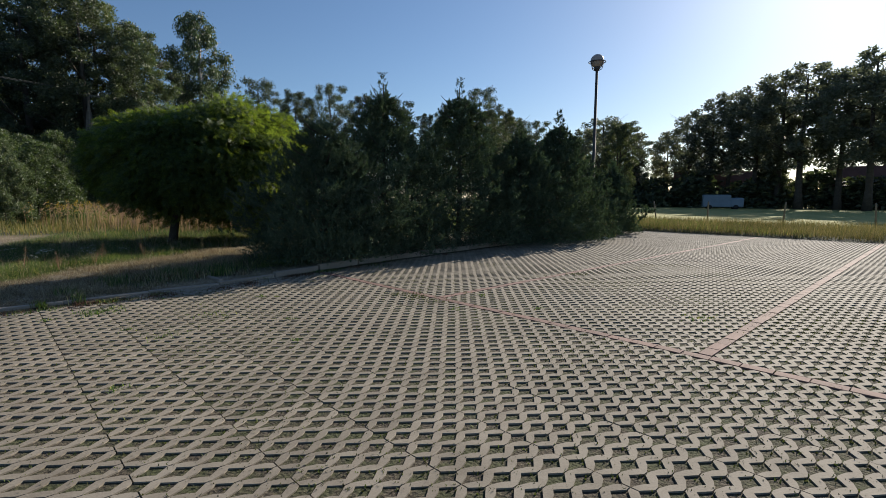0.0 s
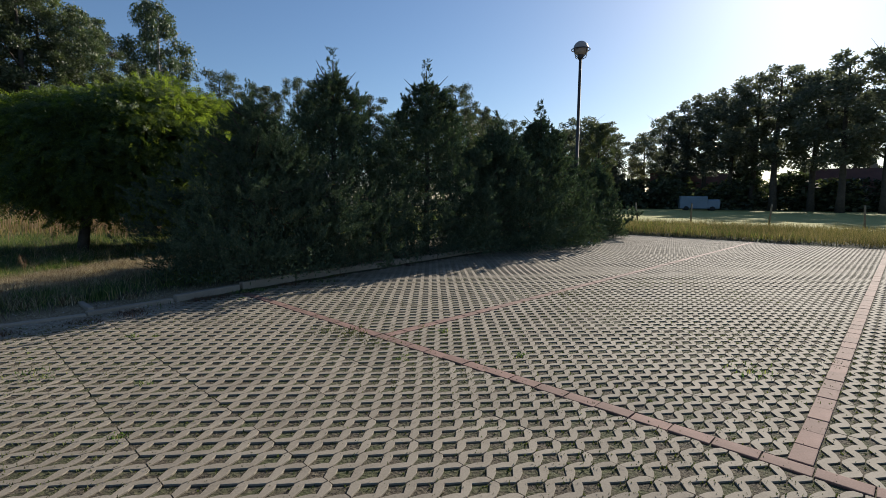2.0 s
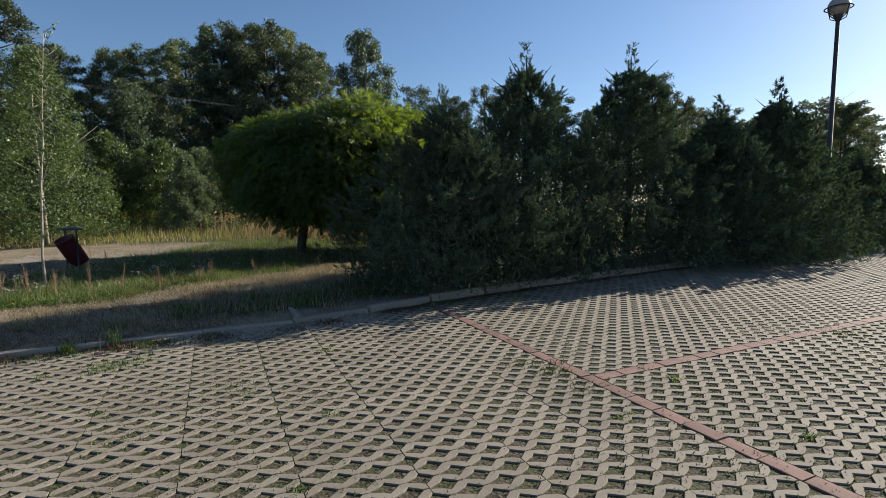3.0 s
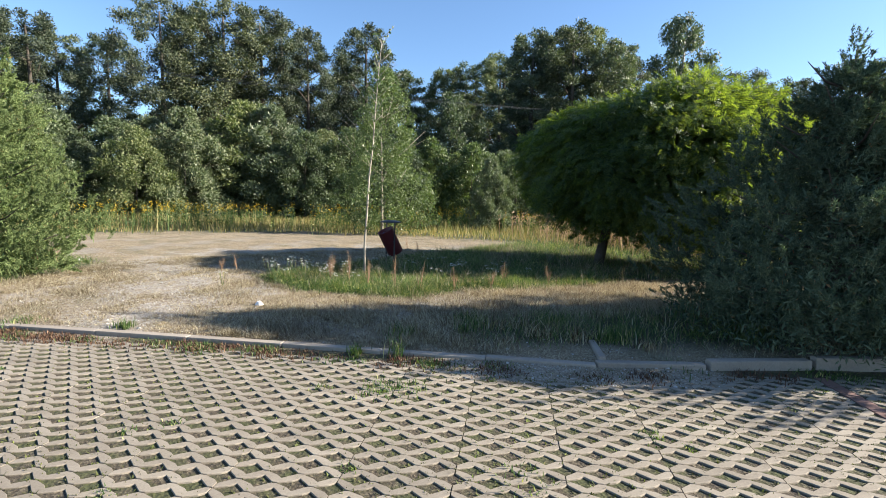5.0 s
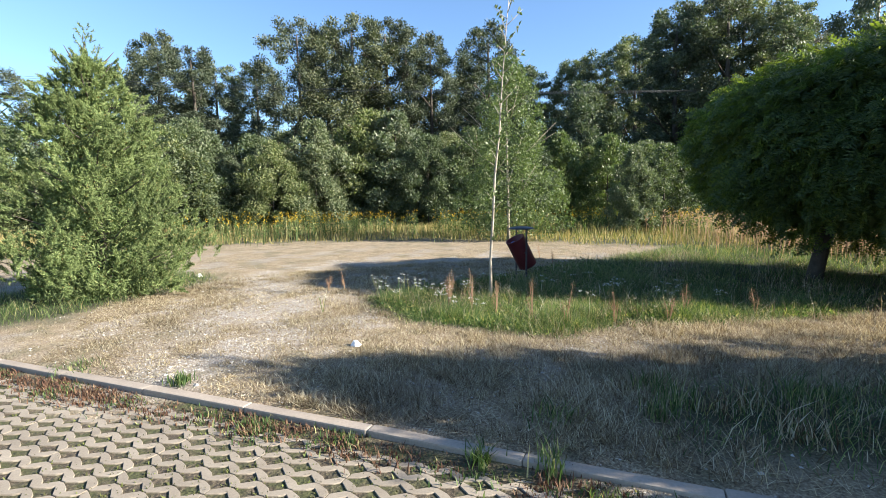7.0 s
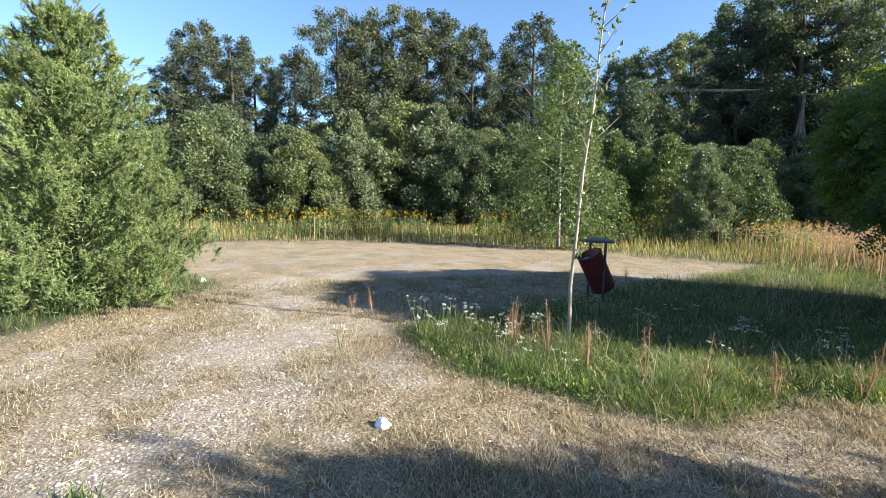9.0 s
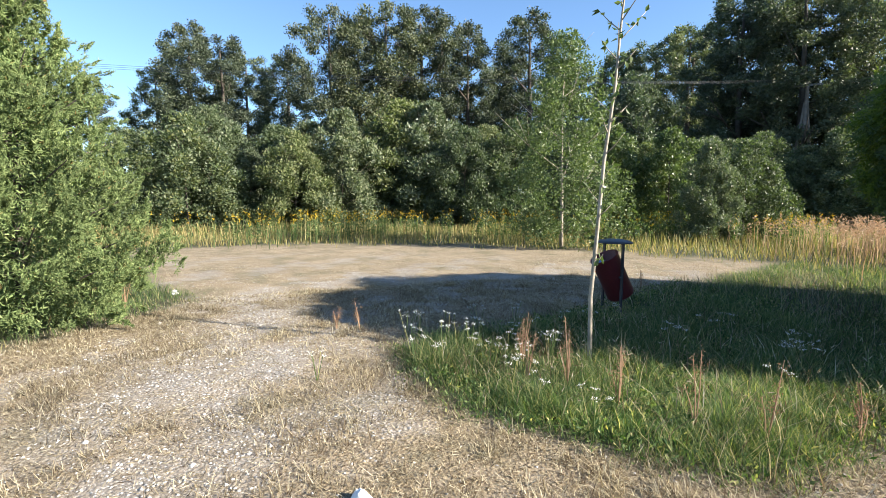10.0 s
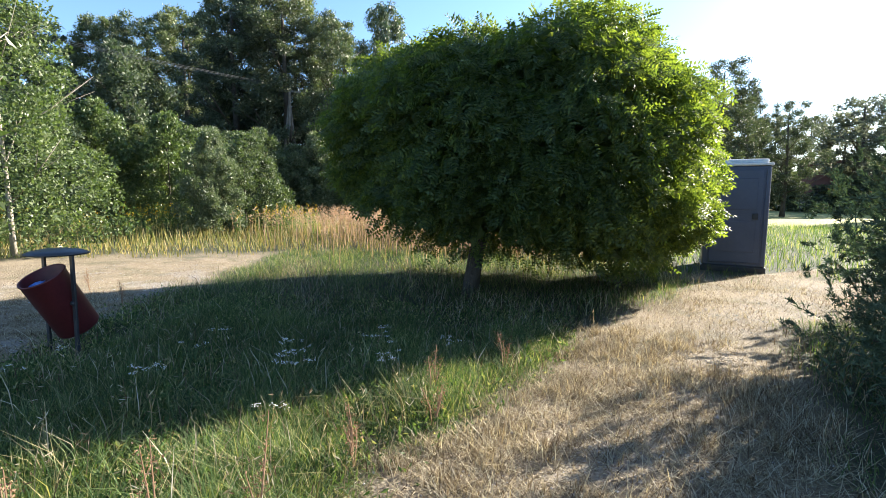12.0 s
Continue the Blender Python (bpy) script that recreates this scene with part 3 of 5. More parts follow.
tagged(far_a, group="trees across the field"), tagged(far_b, group="trees across the field")
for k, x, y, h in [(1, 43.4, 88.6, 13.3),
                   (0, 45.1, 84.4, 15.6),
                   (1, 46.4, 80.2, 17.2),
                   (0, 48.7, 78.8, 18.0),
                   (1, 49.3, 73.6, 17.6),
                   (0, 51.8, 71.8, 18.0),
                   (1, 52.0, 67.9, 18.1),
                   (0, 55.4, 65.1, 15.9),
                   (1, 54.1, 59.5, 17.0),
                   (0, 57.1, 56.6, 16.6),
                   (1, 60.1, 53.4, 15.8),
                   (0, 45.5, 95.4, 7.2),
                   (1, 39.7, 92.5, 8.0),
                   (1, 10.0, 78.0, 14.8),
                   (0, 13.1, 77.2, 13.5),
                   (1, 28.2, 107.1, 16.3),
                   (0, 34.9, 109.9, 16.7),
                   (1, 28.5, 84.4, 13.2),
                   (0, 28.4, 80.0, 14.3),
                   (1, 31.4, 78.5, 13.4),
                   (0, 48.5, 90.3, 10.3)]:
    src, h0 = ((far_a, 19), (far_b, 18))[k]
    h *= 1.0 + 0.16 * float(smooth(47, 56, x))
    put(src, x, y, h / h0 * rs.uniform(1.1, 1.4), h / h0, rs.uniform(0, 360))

# shrubs before the wood
shrub_a = make_tree("shrub", "dense green willow shrub before the wood", 5.5, 2.5, 0.3, 41, 0.105, LEAF_SHRUB, BARK, 21000, 0.22, "shrub", 0.05, at=(-35, -3), category="shrub", count=84, shell=0.45)
shrub_b = make_tree("shrub", "grey-green sallow shrub before the wood", 6.0, 2.3, 0.3, 42, 0.115, LEAF_WILLOW, BARK, 21000, 0.21, "shrub", 0.05, at=(-36, 6), category="shrub", count=84, aspect=0.45, shell=0.45)
shrub_c = make_tree("shrub", "light yellow-green shrub before the wood", 4.8, 2.0, 0.2, 43, 0.095, LEAF_LIGHT, BARK, 18000, 0.20, "shrub", 0.04, at=(-27.4, 24.5), category="shrub", count=80, shell=0.45)
for v in (shrub_a, shrub_b, shrub_c):
    tagged(v, group="shrubs before the wood")
for k, x, y, h in [(0, -30.8, 2.1, 4.7),
                   (0, -33.1, 5.1, 6.2),
                   (0, -30.1, 4.3, 5.0),
                   (1, -32.1, 7.0, 4.4),
                   (0, -34.1, 8.4, 5.0),
                   (1, -31.9, 10.0, 5.1),
                   (1, -30.7, 11.4, 5.6),
                   (0, -32.2, 13.7, 4.6),
                   (0, -32.8, 15.2, 6.8),
                   (1, -31.3, 16.4, 6.6),
                   (0, -28.8, 17.4, 5.2),
                   (1, -30.9, 19.8, 5.8),
                   (0, -28.4, 20.2, 5.3),
                   (1, -31.5, 31.1, 9.3),
                   (2, -25.5, 24.2, 4.9),
                   (2, -23.7, 26.1, 4.5),
                   (0, -26.6, 27.5, 4.7),
                   (0, -25.0, 30.4, 4.4),
                   (1, -25.4, 32.6, 4.8),
                   (0, -24.2, 33.4, 4.2),
                   (1, -23.6, 36.2, 4.8),
                   (0, -22.6, 38.0, 4.9),
                   (0, -30.0, 9.0, 5.1),
                   (1, -26.3, 22.5, 5.9),
                   (0, -22.7, 37.5, 5.2),
                   (1, -20.8, 40.7, 5.1),
                   (0, -17.8, 41.9, 4.8),
                   (1, -18.3, 22.4, 3.7),
                   (0, -18.6, 24.6, 3.8),
                   (0, -32.0, -1.4, 4.2),
                   (1, -31.2, -3.8, 4.0),
                   (0, -16.1, 33.7, 2.6),
                   (1, -14.7, 46.9, 4.3),
                   (0, -25.0, 34.6, 5.4),
                   (1, -22.0, 36.4, 5.5),
                   (0, -21.0, 37.4, 5.3),
                   (0, -28.0, 29.6, 5.2),
                   (1, -26.8, 32.4, 5.2)]:
    src, h0 = ((shrub_a, 5.5), (shrub_b, 6.0), (shrub_c, 4.8))[k]
    put(src, x, y, h / h0 * rs.uniform(0.85, 1.2), h / h0 * rs.uniform(0.9, 1.15), rs.uniform(0, 360))
hedge = make_tree("hedge_shrub", "dark hedge shrub in backlight across the field", 5.0, 2.6, 0.2, 44, 0.45, LEAF_FOREST, BARK, 1500, 0.36, "shrub", 0.05, at=(18, 97), category="shrub", count=30)
tagged(hedge, group="hedge across the field")
for i in range(26):                                  # hedge across the field
    f = i / 25
    x, y = 20 + 62 * f, 98 - 44 * f + 4 * math.sin(i * 1.9)
    put(hedge, x, y, rs.uniform(1.2, 1.8), rs.uniform(0.75, 1.25), rs.uniform(0, 360))
for x, y in ((25.5, 81.5), (28.0, 80.2), (30.5, 79.6), (33.0, 78.8), (35.4, 78.4)):                # before the gabled house
    put(hedge, x, y, 1.1, rs.uniform(0.7, 1.0), rs.uniform(0, 360))
make_tree("young_aspen", "slender light green young aspen tree in the meadow", 6.95, 2.75, 0.4, 51, 0.08, LEAF_LIGHT, PALE_BARK, 26000, 0.16, "spire", 0.06, at=(-18.98, 16.40), count=110, inner=False)


# junipers
def juniper_mesh(seed, H, R, branches, plumes, tines, size, taper, tuft=0):
    """Upright juniper foliage: feathery sprays along outward branches, with ragged leaders."""
    rng = np.random.default_rng(seed)
    base, way = [], []
    for i in range(branches):
        f = ((i + rng.random()) / branches) ** 1.3
        z = 0.05 + (0.90 * H - 0.15) * f
        env = R * ((1 - f) ** taper * (0.86 + 0.14 * math.sin(math.pi * min(1, f * 2.2)))) + 0.04
        a = i * 2.39996 + rng.uniform(-0.6, 0.6)
        env *= (1 + 0.12 * math.sin(3 * a + 4 * f + seed) + rng.uniform(-0.30, 0.12)) * (0.84 + 0.16 * min(1, f * 5))
        out = np.array([math.cos(a), math.sin(a), 0.0])
        tip = out * env + np.array([0, 0, min(z * 0.95 + 0.34 * env * rng.uniform(0.2, 1.0), H * 0.86)])
        inner = out * env * 0.35 + np.array([0, 0, z - 0.15])
        s = 1 - 0.5 * rng.random(plumes) ** 1.4
        pts = inner + (tip - inner) * s[:, None] + rng.normal(size=(plumes, 3)) * np.array([0.115, 0.115, 0.10]) * (0.3 + 0.85 * min(env / R, 1))
        base.append(pts)
        way.append(unit((tip - inner)[None, :] * 0.9 + np.array([[0, 0, 0.55]]) * max(env, 0.3) + rng.normal(size=(plumes, 3)) * 0.42 * max(env, 0.35)))
    base, way = [np.concatenate(base)], [np.concatenate(way)]
    # the sprays gather in tufts
    if tuft:
        b0, w0 = base[0], way[0]
        seat = rng.choice(len(b0), max(1, len(b0) // tuft), replace=False)
        c0, d0 = b0[seat], w0[seat]
        own = np.repeat(np.arange(len(seat)), tuft)
        s = rng.random(len(own))
        long = rng.uniform(0.12, 0.24, len(seat))[own]
        b0 = c0[own] + d0[own] * (s * long)[:, None] + ball(rng, len(own)) * (0.065 * (1 - s) * rng.random(len(own)) ** 0.5 + 0.006)[:, None]
        base, way = [b0], [unit(d0[own] + (b0 - c0[own]) * 2.0)]
    for k in range(7):                       # thin leaders with upswept twigs stand out of the top
        a, rho = k * 2.1 + seed, 0.0 if k == 0 else R * rng.uniform(0.15, 0.55)
        top = H if k == 0 else H * (1 - 0.5 * rho / R) * rng.uniform(0.84, 0.95)
        length = (0.30 if k == 0 else 0.2) * H
        bx, by = rho * math.cos(a), rho * math.sin(a)
        for j in range(20 if k == 0 else 12):
            f = ((j + rng.random()) / (20 if k == 0 else 12)) ** 1.15
            t_ = j * 2.4 + rng.uniform(-0.4, 0.4)
            twig = np.array([math.cos(t_), math.sin(t_), rng.uniform(0.9, 1.6)]) * (0.05 + 0.36 * (1 - f) ** 1.2 * rng.uniform(0.5, 1.15))
            m = 5 + int(9 * (1 - f))
            g_ = rng.random(m) ** 0.7
            base.append(np.array([bx, by, top - length * (1 - f) - 0.06]) + twig * g_[:, None] + rng.normal(size=(m, 3)) * (0.035 * (1 - g_) + 0.008)[:, None])
            way.append(unit(twig[None, :] + np.array([[0, 0, 0.08]]) + rng.normal(size=(m, 3)) * 0.07))
    base, way = np.concatenate(base), np.concatenate(way)
    base[:, 2] = np.maximum(base[:, 2], 0.04)
    n = len(base)
    b = np.repeat(base, tines, 0)
    w = unit(np.repeat(way, tines, 0) + rng.normal(size=(n * tines, 3)) * 0.7)
    b = b + np.repeat(way, tines, 0) * rng.uniform(0, 0.07, (n * tines, 1))
    ln = (rng.uniform(0.028, 0.07, n * tines) * size)[:, None]
    side = unit(np.cross(w, ball(rng, n * tines))) * (rng.uniform(0.005, 0.009, n * tines) * size)[:, None]
    v = np.stack([b - side, b + side, b + w * ln], 1).reshape(-1, 3)
    return v, np.arange(len(v)).reshape(-1, 3)


def make_juniper(label, x, y, H, R, seed, branches=230, plumes=30, tines=7, size=1.0, taper=1.18, tuft=7, mat=NEEDLE):
    root = tagged(new("juniper"), label, "juniper", "junipers along the kerb")
    part("trunk", tube(bmesh.new(), [(0, 0, -0.1), (0.03, 0, H * 0.4), (0, 0.02, H * 0.93)], [0.09, 0.06, 0.012], 8), BARK, root, "", True)
    bm = bmesh.new()
    for i in range(40):
        z = H * (0.06 + 0.8 * i / 40)
        a = i * 2.4
        L = R * (1 - z / H) ** 0.7 * 0.8
        tube(bm, [(0, 0, z), (math.cos(a) * L * 0.6, math.sin(a) * L * 0.6, z + 0.1), (math.cos(a) * L, math.sin(a) * L, z + 0.3)], [0.02, 0.012, 0.004], 5)
    tagged(part("branch", bm, BARK, root), kind="stuff")
    part_mesh("foliage", np_mesh("foliage", *juniper_mesh(seed, H, R, branches, plumes, tines, size, taper, tuft), mat), root)
    # the dense dark inside
    rng = np.random.default_rng(seed + 7)
    n = 30000
    f = rng.random(n) ** 1.4
    a = rng.uniform(0, 6.283, n)
    r = R * (1 - f) ** taper * rng.uniform(0.2, 0.6 if mat is NEEDLE_SUNNY else 0.86, n)
    pos = np.stack([r * np.cos(a), r * np.sin(a), 0.08 + f * H * 0.74], 1)
    ln = rng.uniform(0.05, 0.10, n)
    tagged(part_mesh("inner_foliage", np_mesh("inner_foliage", *leaves(pos, ball(rng, n) + np.array([0, 0, 0.6]), ball(rng, n), ln, ln * 0.26), mat), root), kind="stuff")
    root.location = (x, y, float(height(x, y)))
    root.rotation_euler = (0, 0, seed * 1.7)
    return root


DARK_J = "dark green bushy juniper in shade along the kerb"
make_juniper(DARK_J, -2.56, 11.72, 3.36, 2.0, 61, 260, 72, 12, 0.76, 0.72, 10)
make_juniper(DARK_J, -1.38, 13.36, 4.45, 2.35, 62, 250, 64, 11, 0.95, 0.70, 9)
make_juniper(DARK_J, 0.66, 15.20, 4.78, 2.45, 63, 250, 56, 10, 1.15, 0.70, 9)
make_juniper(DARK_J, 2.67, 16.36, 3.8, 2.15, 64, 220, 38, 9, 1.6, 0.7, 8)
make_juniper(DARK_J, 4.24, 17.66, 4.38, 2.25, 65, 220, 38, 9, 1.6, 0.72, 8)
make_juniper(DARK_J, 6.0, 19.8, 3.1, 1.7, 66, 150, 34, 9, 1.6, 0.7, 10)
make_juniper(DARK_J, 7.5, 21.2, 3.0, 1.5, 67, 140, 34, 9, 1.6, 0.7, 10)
# its lighter spray colour carries the sunlight on it
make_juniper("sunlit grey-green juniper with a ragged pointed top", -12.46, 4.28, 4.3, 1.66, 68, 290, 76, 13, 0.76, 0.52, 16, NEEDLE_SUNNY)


# the globe robinia
def robinia():
    root = tagged(new("robinia_tree"), "globe robinia with a wide dense drooping crown", "tree")
    rng = np.random.default_rng(71)
    bm = bmesh.new()
    tube(bm, [(0, 0, -0.1), (0.02, 0.01, 0.1), (0.10, 0.05, 0.7), (0.22, 0.12, 1.25), (0.34, 0.18, 1.75)], [0.16, 0.125, 0.11, 0.115, 0.15], 12)
    hub = Vector((0.34, 0.18, 1.7))
    c = Vector((0.70, 1.20, 2.5))
    R = np.array([[1.95, 2.25, 0], [1.92, -1.67, 0], [0, 0, 1.68]])     # half-axes, the longest along the row
    for i in range(26):
        a = i * 2.4
        e = c + Vector((math.cos(a) * 2.2, math.sin(a) * 2.1, 0.9 * math.sin(i * 1.3)))
        m = hub.lerp(e, 0.5) + Vector((0, 0, 0.35))
        tube(bm, [hub, m, e], [0.05, 0.03, 0.008], 6)
    part("trunk", bm, BARK, root, "dark leaning trunk", True)
    mounds = ball(rng, 120)

    def surface(d, r):
        """Points of the crown: two domes, the sunward one taller, in overlapping drooping mounds."""
        t = (d[:, 0] + d[:, 1]) * 0.707
        lobe = smooth(-0.30, 0.35, t)
        near_ = np.clip((d @ mounds.T).max(1), -1, 1)
        lump = 1.0 + 0.13 * (1 - np.minimum(np.arccos(near_) / 0.26, 1.2) ** 2) - 0.03
        box_ = 1 / (np.hypot(d[:, 0], d[:, 1]) ** 2.35 + np.abs(d[:, 2]) ** 2.35) ** (1 / 2.35)
        rise = np.where(d[:, 2] > 0, 0.82 + 0.22 * lobe - 0.14 * np.exp(-((t + 0.02) / 0.16) ** 2), 1.0)
        v = d * (r * lump * box_)[:, None]
        v[:, 2] *= rise
        low = np.clip(-d[:, 2], 0, 1)
        sun_side = np.clip(d[:, 0] * 0.55 + d[:, 1] * 0.75, 0, 1) ** 2.2
        pos = np.array(c) + v @ R
        pos[:, 2] -= sun_side * low * 1.5 + 0.3 * sun_side * (d[:, 2] < 0.2) + 0.2 * low
        pos[:, 2] = np.maximum(pos[:, 2], 0.3)
        return pos

    n = 16500
    d = ball(rng, n)
    d[:, 2] = np.where(d[:, 2] < -0.55, d[:, 2] * 0.4, d[:, 2])
    d = unit(d)
    pos = surface(d, np.where(rng.random(n) < 0.85, rng.uniform(0.90, 1.0, n), rng.uniform(0.45, 0.9, n)))
    high = np.clip(d[:, 2], 0, 1)
    d = unit(d @ R)
    way = d * np.array([1, 1, 0.3]) + rng.normal(size=(n, 3)) * 0.35
    way[:, 2] -= 0.75 - 0.55 * high
    way = unit(way)
    L = rng.uniform(0.17, 0.29, n)
    side = unit(np.cross(way, d + rng.normal(size=(n, 3)) * 0.35))
    nrm = np.cross(side, way)
    out = []
    for k in range(5):
        f = 0.2 + 0.72 * k / 4
        for s in (-1, 1):
            b = pos + way * (L * f)[:, None] - nrm * (0.10 * L * f * f)[:, None]
            w = way * 0.45 + side * s
            out.append(leaves(b, w, way + nrm * 0.1, rng.uniform(0.05, 0.078, n), rng.uniform(0.024, 0.036, n), 0.1))
    b = pos + way * (L * 0.95)[:, None]
    out.append(leaves(b, way, side, np.full(n, 0.06), np.full(n, 0.032), 0.1))
    v, f = join(out)
    part_mesh("crown", np_mesh("crown", v, f, LEAF_ACACIA), root)
    m = 50000
    e = ball(rng, m)
    e[:, 2] = np.maximum(e[:, 2], -0.5)
    q = surface(unit(e), rng.uniform(0.4, 0.86, m) ** 0.7)
    ln = rng.uniform(0.14, 0.25, m)
    tagged(part_mesh("inner_leaves", np_mesh("inner_leaves", *leaves(q, ball(rng, m) + np.array([0, 0, -0.5]), ball(rng, m), ln, ln * 0.6), LEAF_ACACIA), root), kind="stuff")
    root.location = (-7.54, 14.95, 0.03)
    return root


robinia()


# the sapling
def sapling():
    root = tagged(new("young_tree"), "thin bare-stemmed sapling with few small leaves", "tree")
    rng = np.random.default_rng(81)
    bm = bmesh.new()
    pts = [(-0.02, 0, -0.1), (0.0, 0, 0.0), (-0.02, 0.0, 0.6), (0.0, 0.03, 1.2), (0.05, 0.03, 1.8), (0.09, 0.08, 2.4), (0.12, 0.10, 3.0), (0.17, 0.12, 3.6), (0.22, 0.16, 4.3)]
    tube(bm, pts, [0.026, 0.023, 0.020, 0.018, 0.016, 0.013, 0.010, 0.007, 0.003], 8)
    tips = []
    for i in range(38):
        z = 0.9 + 3.35 * (i / 38) ** 0.8
        k = max(j for j in range(len(pts)) if pts[j][2] <= z)
        s = Vector(pts[k]).lerp(Vector(pts[min(k + 1, 8)]), (z - pts[k][2]) / 0.62)
        a = i * 2.4
        L = rng.uniform(0.08, 0.22) if z < 2.6 else rng.uniform(0.18, 0.42)
        e = s + Vector((math.cos(a) * L * 0.8, math.sin(a) * L * 0.8, L * 0.8))
        tube(bm, [s, s.lerp(e, 0.5) + Vector((0, 0, -0.01)), e], [0.006, 0.004, 0.0015], 5)
        tips += [s.lerp(e, t) for t in rng.uniform(0.3, 1, 6)]
    part("trunk", bm, PALE_BARK, root, "pale slender curved stem", True)
    tips = np.array([tuple(t) for t in tips])
    n = len(tips)
    part_mesh("leaves", np_mesh("leaves", *leaves(tips, rng.normal(size=(n, 3)) + np.array([0, 0, -0.3]), ball(rng, n), rng.uniform(0.05, 0.09, n), rng.uniform(0.03, 0.045, n)), LEAF_LIGHT), root)
    root.location = (-8.98, 9.56, 0.05)


sapling()


# ---- things of the lot ----
def litter_bin():
    root = tagged(new("litter_bin"), "tilted dark red litter bin with a black rain hood", "litter bin")
    for s in (-1, 1):
        bm = bmesh.new()
        box(bm, (0.045, 0.02, 1.02), (s * 0.215, 0, 0.43), bevel=0.004)
        part("post", bm, DARK_PAINT, root, "black flat steel post")
    bm = bmesh.new()
    prof = [(0.0, 0.045), (0.10, 0.040), (0.20, 0.022), (0.245, 0.0), (0.24, -0.012), (0.12, 0.012), (0.0, 0.018)]
    rings = [[bm.verts.new((r * math.cos(2 * math.pi * k / 28), r * math.sin(2 * math.pi * k / 28), z + 0.945)) for k in range(28)] if r else [bm.verts.new((0, 0, z + 0.945))] for r, z in prof]
    for u, v in zip(rings, rings[1:]):
        for k in range(28):
            q = [u[k % len(u)], v[k % len(v)], v[(k + 1) % len(v)], u[(k + 1) % len(u)]]
            bm.faces.new(list(dict.fromkeys(q)))
    part("hood", bm, DARK_PAINT, root, "domed black hood", True)
    bm = bmesh.new()
    prof = [(0.0, -0.31), (0.165, -0.31), (0.178, -0.29), (0.182, 0.27), (0.190, 0.28), (0.186, 0.292), (0.172, 0.285), (0.165, -0.27), (0.0, -0.28)]
    rings = [[bm.verts.new((r * math.cos(2 * math.pi * k / 28), r * math.sin(2 * math.pi * k / 28), z)) for k in range(28)] if r else [bm.verts.new((0, 0, z))] for r, z in prof]
    for u, v in zip(rings, rings[1:]):
        for k in range(28):
            q = [u[k % len(u)], u[(k + 1) % len(u)], v[(k + 1) % len(v)], v[k % len(v)]]
            bm.faces.new(list(dict.fromkeys(q)))
    b = part("bucket", bm, BIN_RED, root, "faded dark red bucket", True)
    b.matrix_basis = pose(0, 0.0, 0.50, 28, 0, 0)
    bm = bmesh.new()
    r = random.Random(3)
    bmesh.ops.create_icosphere(bm, subdivisions=3, radius=0.075)
    for v in bm.verts:
        v.co *= 1 + r.uniform(-0.18, 0.18)
        v.co.z *= 0.6
    g = part("bag", bm, BLUE_BAG, b, "crumpled blue plastic bag")
    g.location = (-0.06, -0.05, 0.19)
    for s in (-1, 1):
        bm = bmesh.new()
        bmesh.ops.create_cone(bm, cap_ends=True, segments=12, radius1=0.022, radius2=0.022, depth=0.05, matrix=pose(s * 0.2, 0, 0.5, 0, 90, 0))
        part("pivot", bm, DARK_PAINT, root, "", True)
    root.matrix_world = pose(-10.58, 11.2, float(height(-10.58, 11.2)), 0, 0, -9)


litter_bin()


def lamp_post():
    root = tagged(new("street_lamp"), "tall thin steel lamp post with a globe light", "street lamp")
    part("pole", tube(bmesh.new(), [(0, 0, -0.1), (0, 0, 1.2), (0, 0, 1.22), (0, 0, 6.25)], [0.085, 0.085, 0.06, 0.05], 14), LAMP_PAINT, root, "", True)
    bm = bmesh.new()
    bmesh.ops.create_uvsphere(bm, u_segments=24, v_segments=14, radius=0.25, matrix=pose(0, 0, 6.62))
    part("globe", bm, GLOBE, root, "brownish globe darkened as if backlit", True)
    bm = bmesh.new()
    bmesh.ops.create_cone(bm, cap_ends=True, segments=20, radius1=0.06, radius2=0.12, depth=0.14, matrix=pose(0, 0, 6.33))
    part("collar", bm, LAMP_PAINT, root, "", True)
    bm = bmesh.new()
    tube(bm, [(0.31 * math.cos(2 * math.pi * k / 28), 0.31 * math.sin(2 * math.pi * k / 28), 6.58) for k in range(29)], [0.018] * 29, 6, False)
    part("ring", bm, LAMP_PAINT, root, "", True)
    for k in range(4):
        a = k * math.pi / 2 + 0.4
        part("bracket", tube(bmesh.new(), [(0.05 * math.cos(a), 0.05 * math.sin(a), 6.26), (0.24 * math.cos(a), 0.24 * math.sin(a), 6.36), (0.31 * math.cos(a), 0.31 * math.sin(a), 6.58)], [0.014] * 3, 6), LAMP_PAINT, root, "", True)
    root.matrix_world = pose(6.17, 19.74, 0.0)


lamp_post()


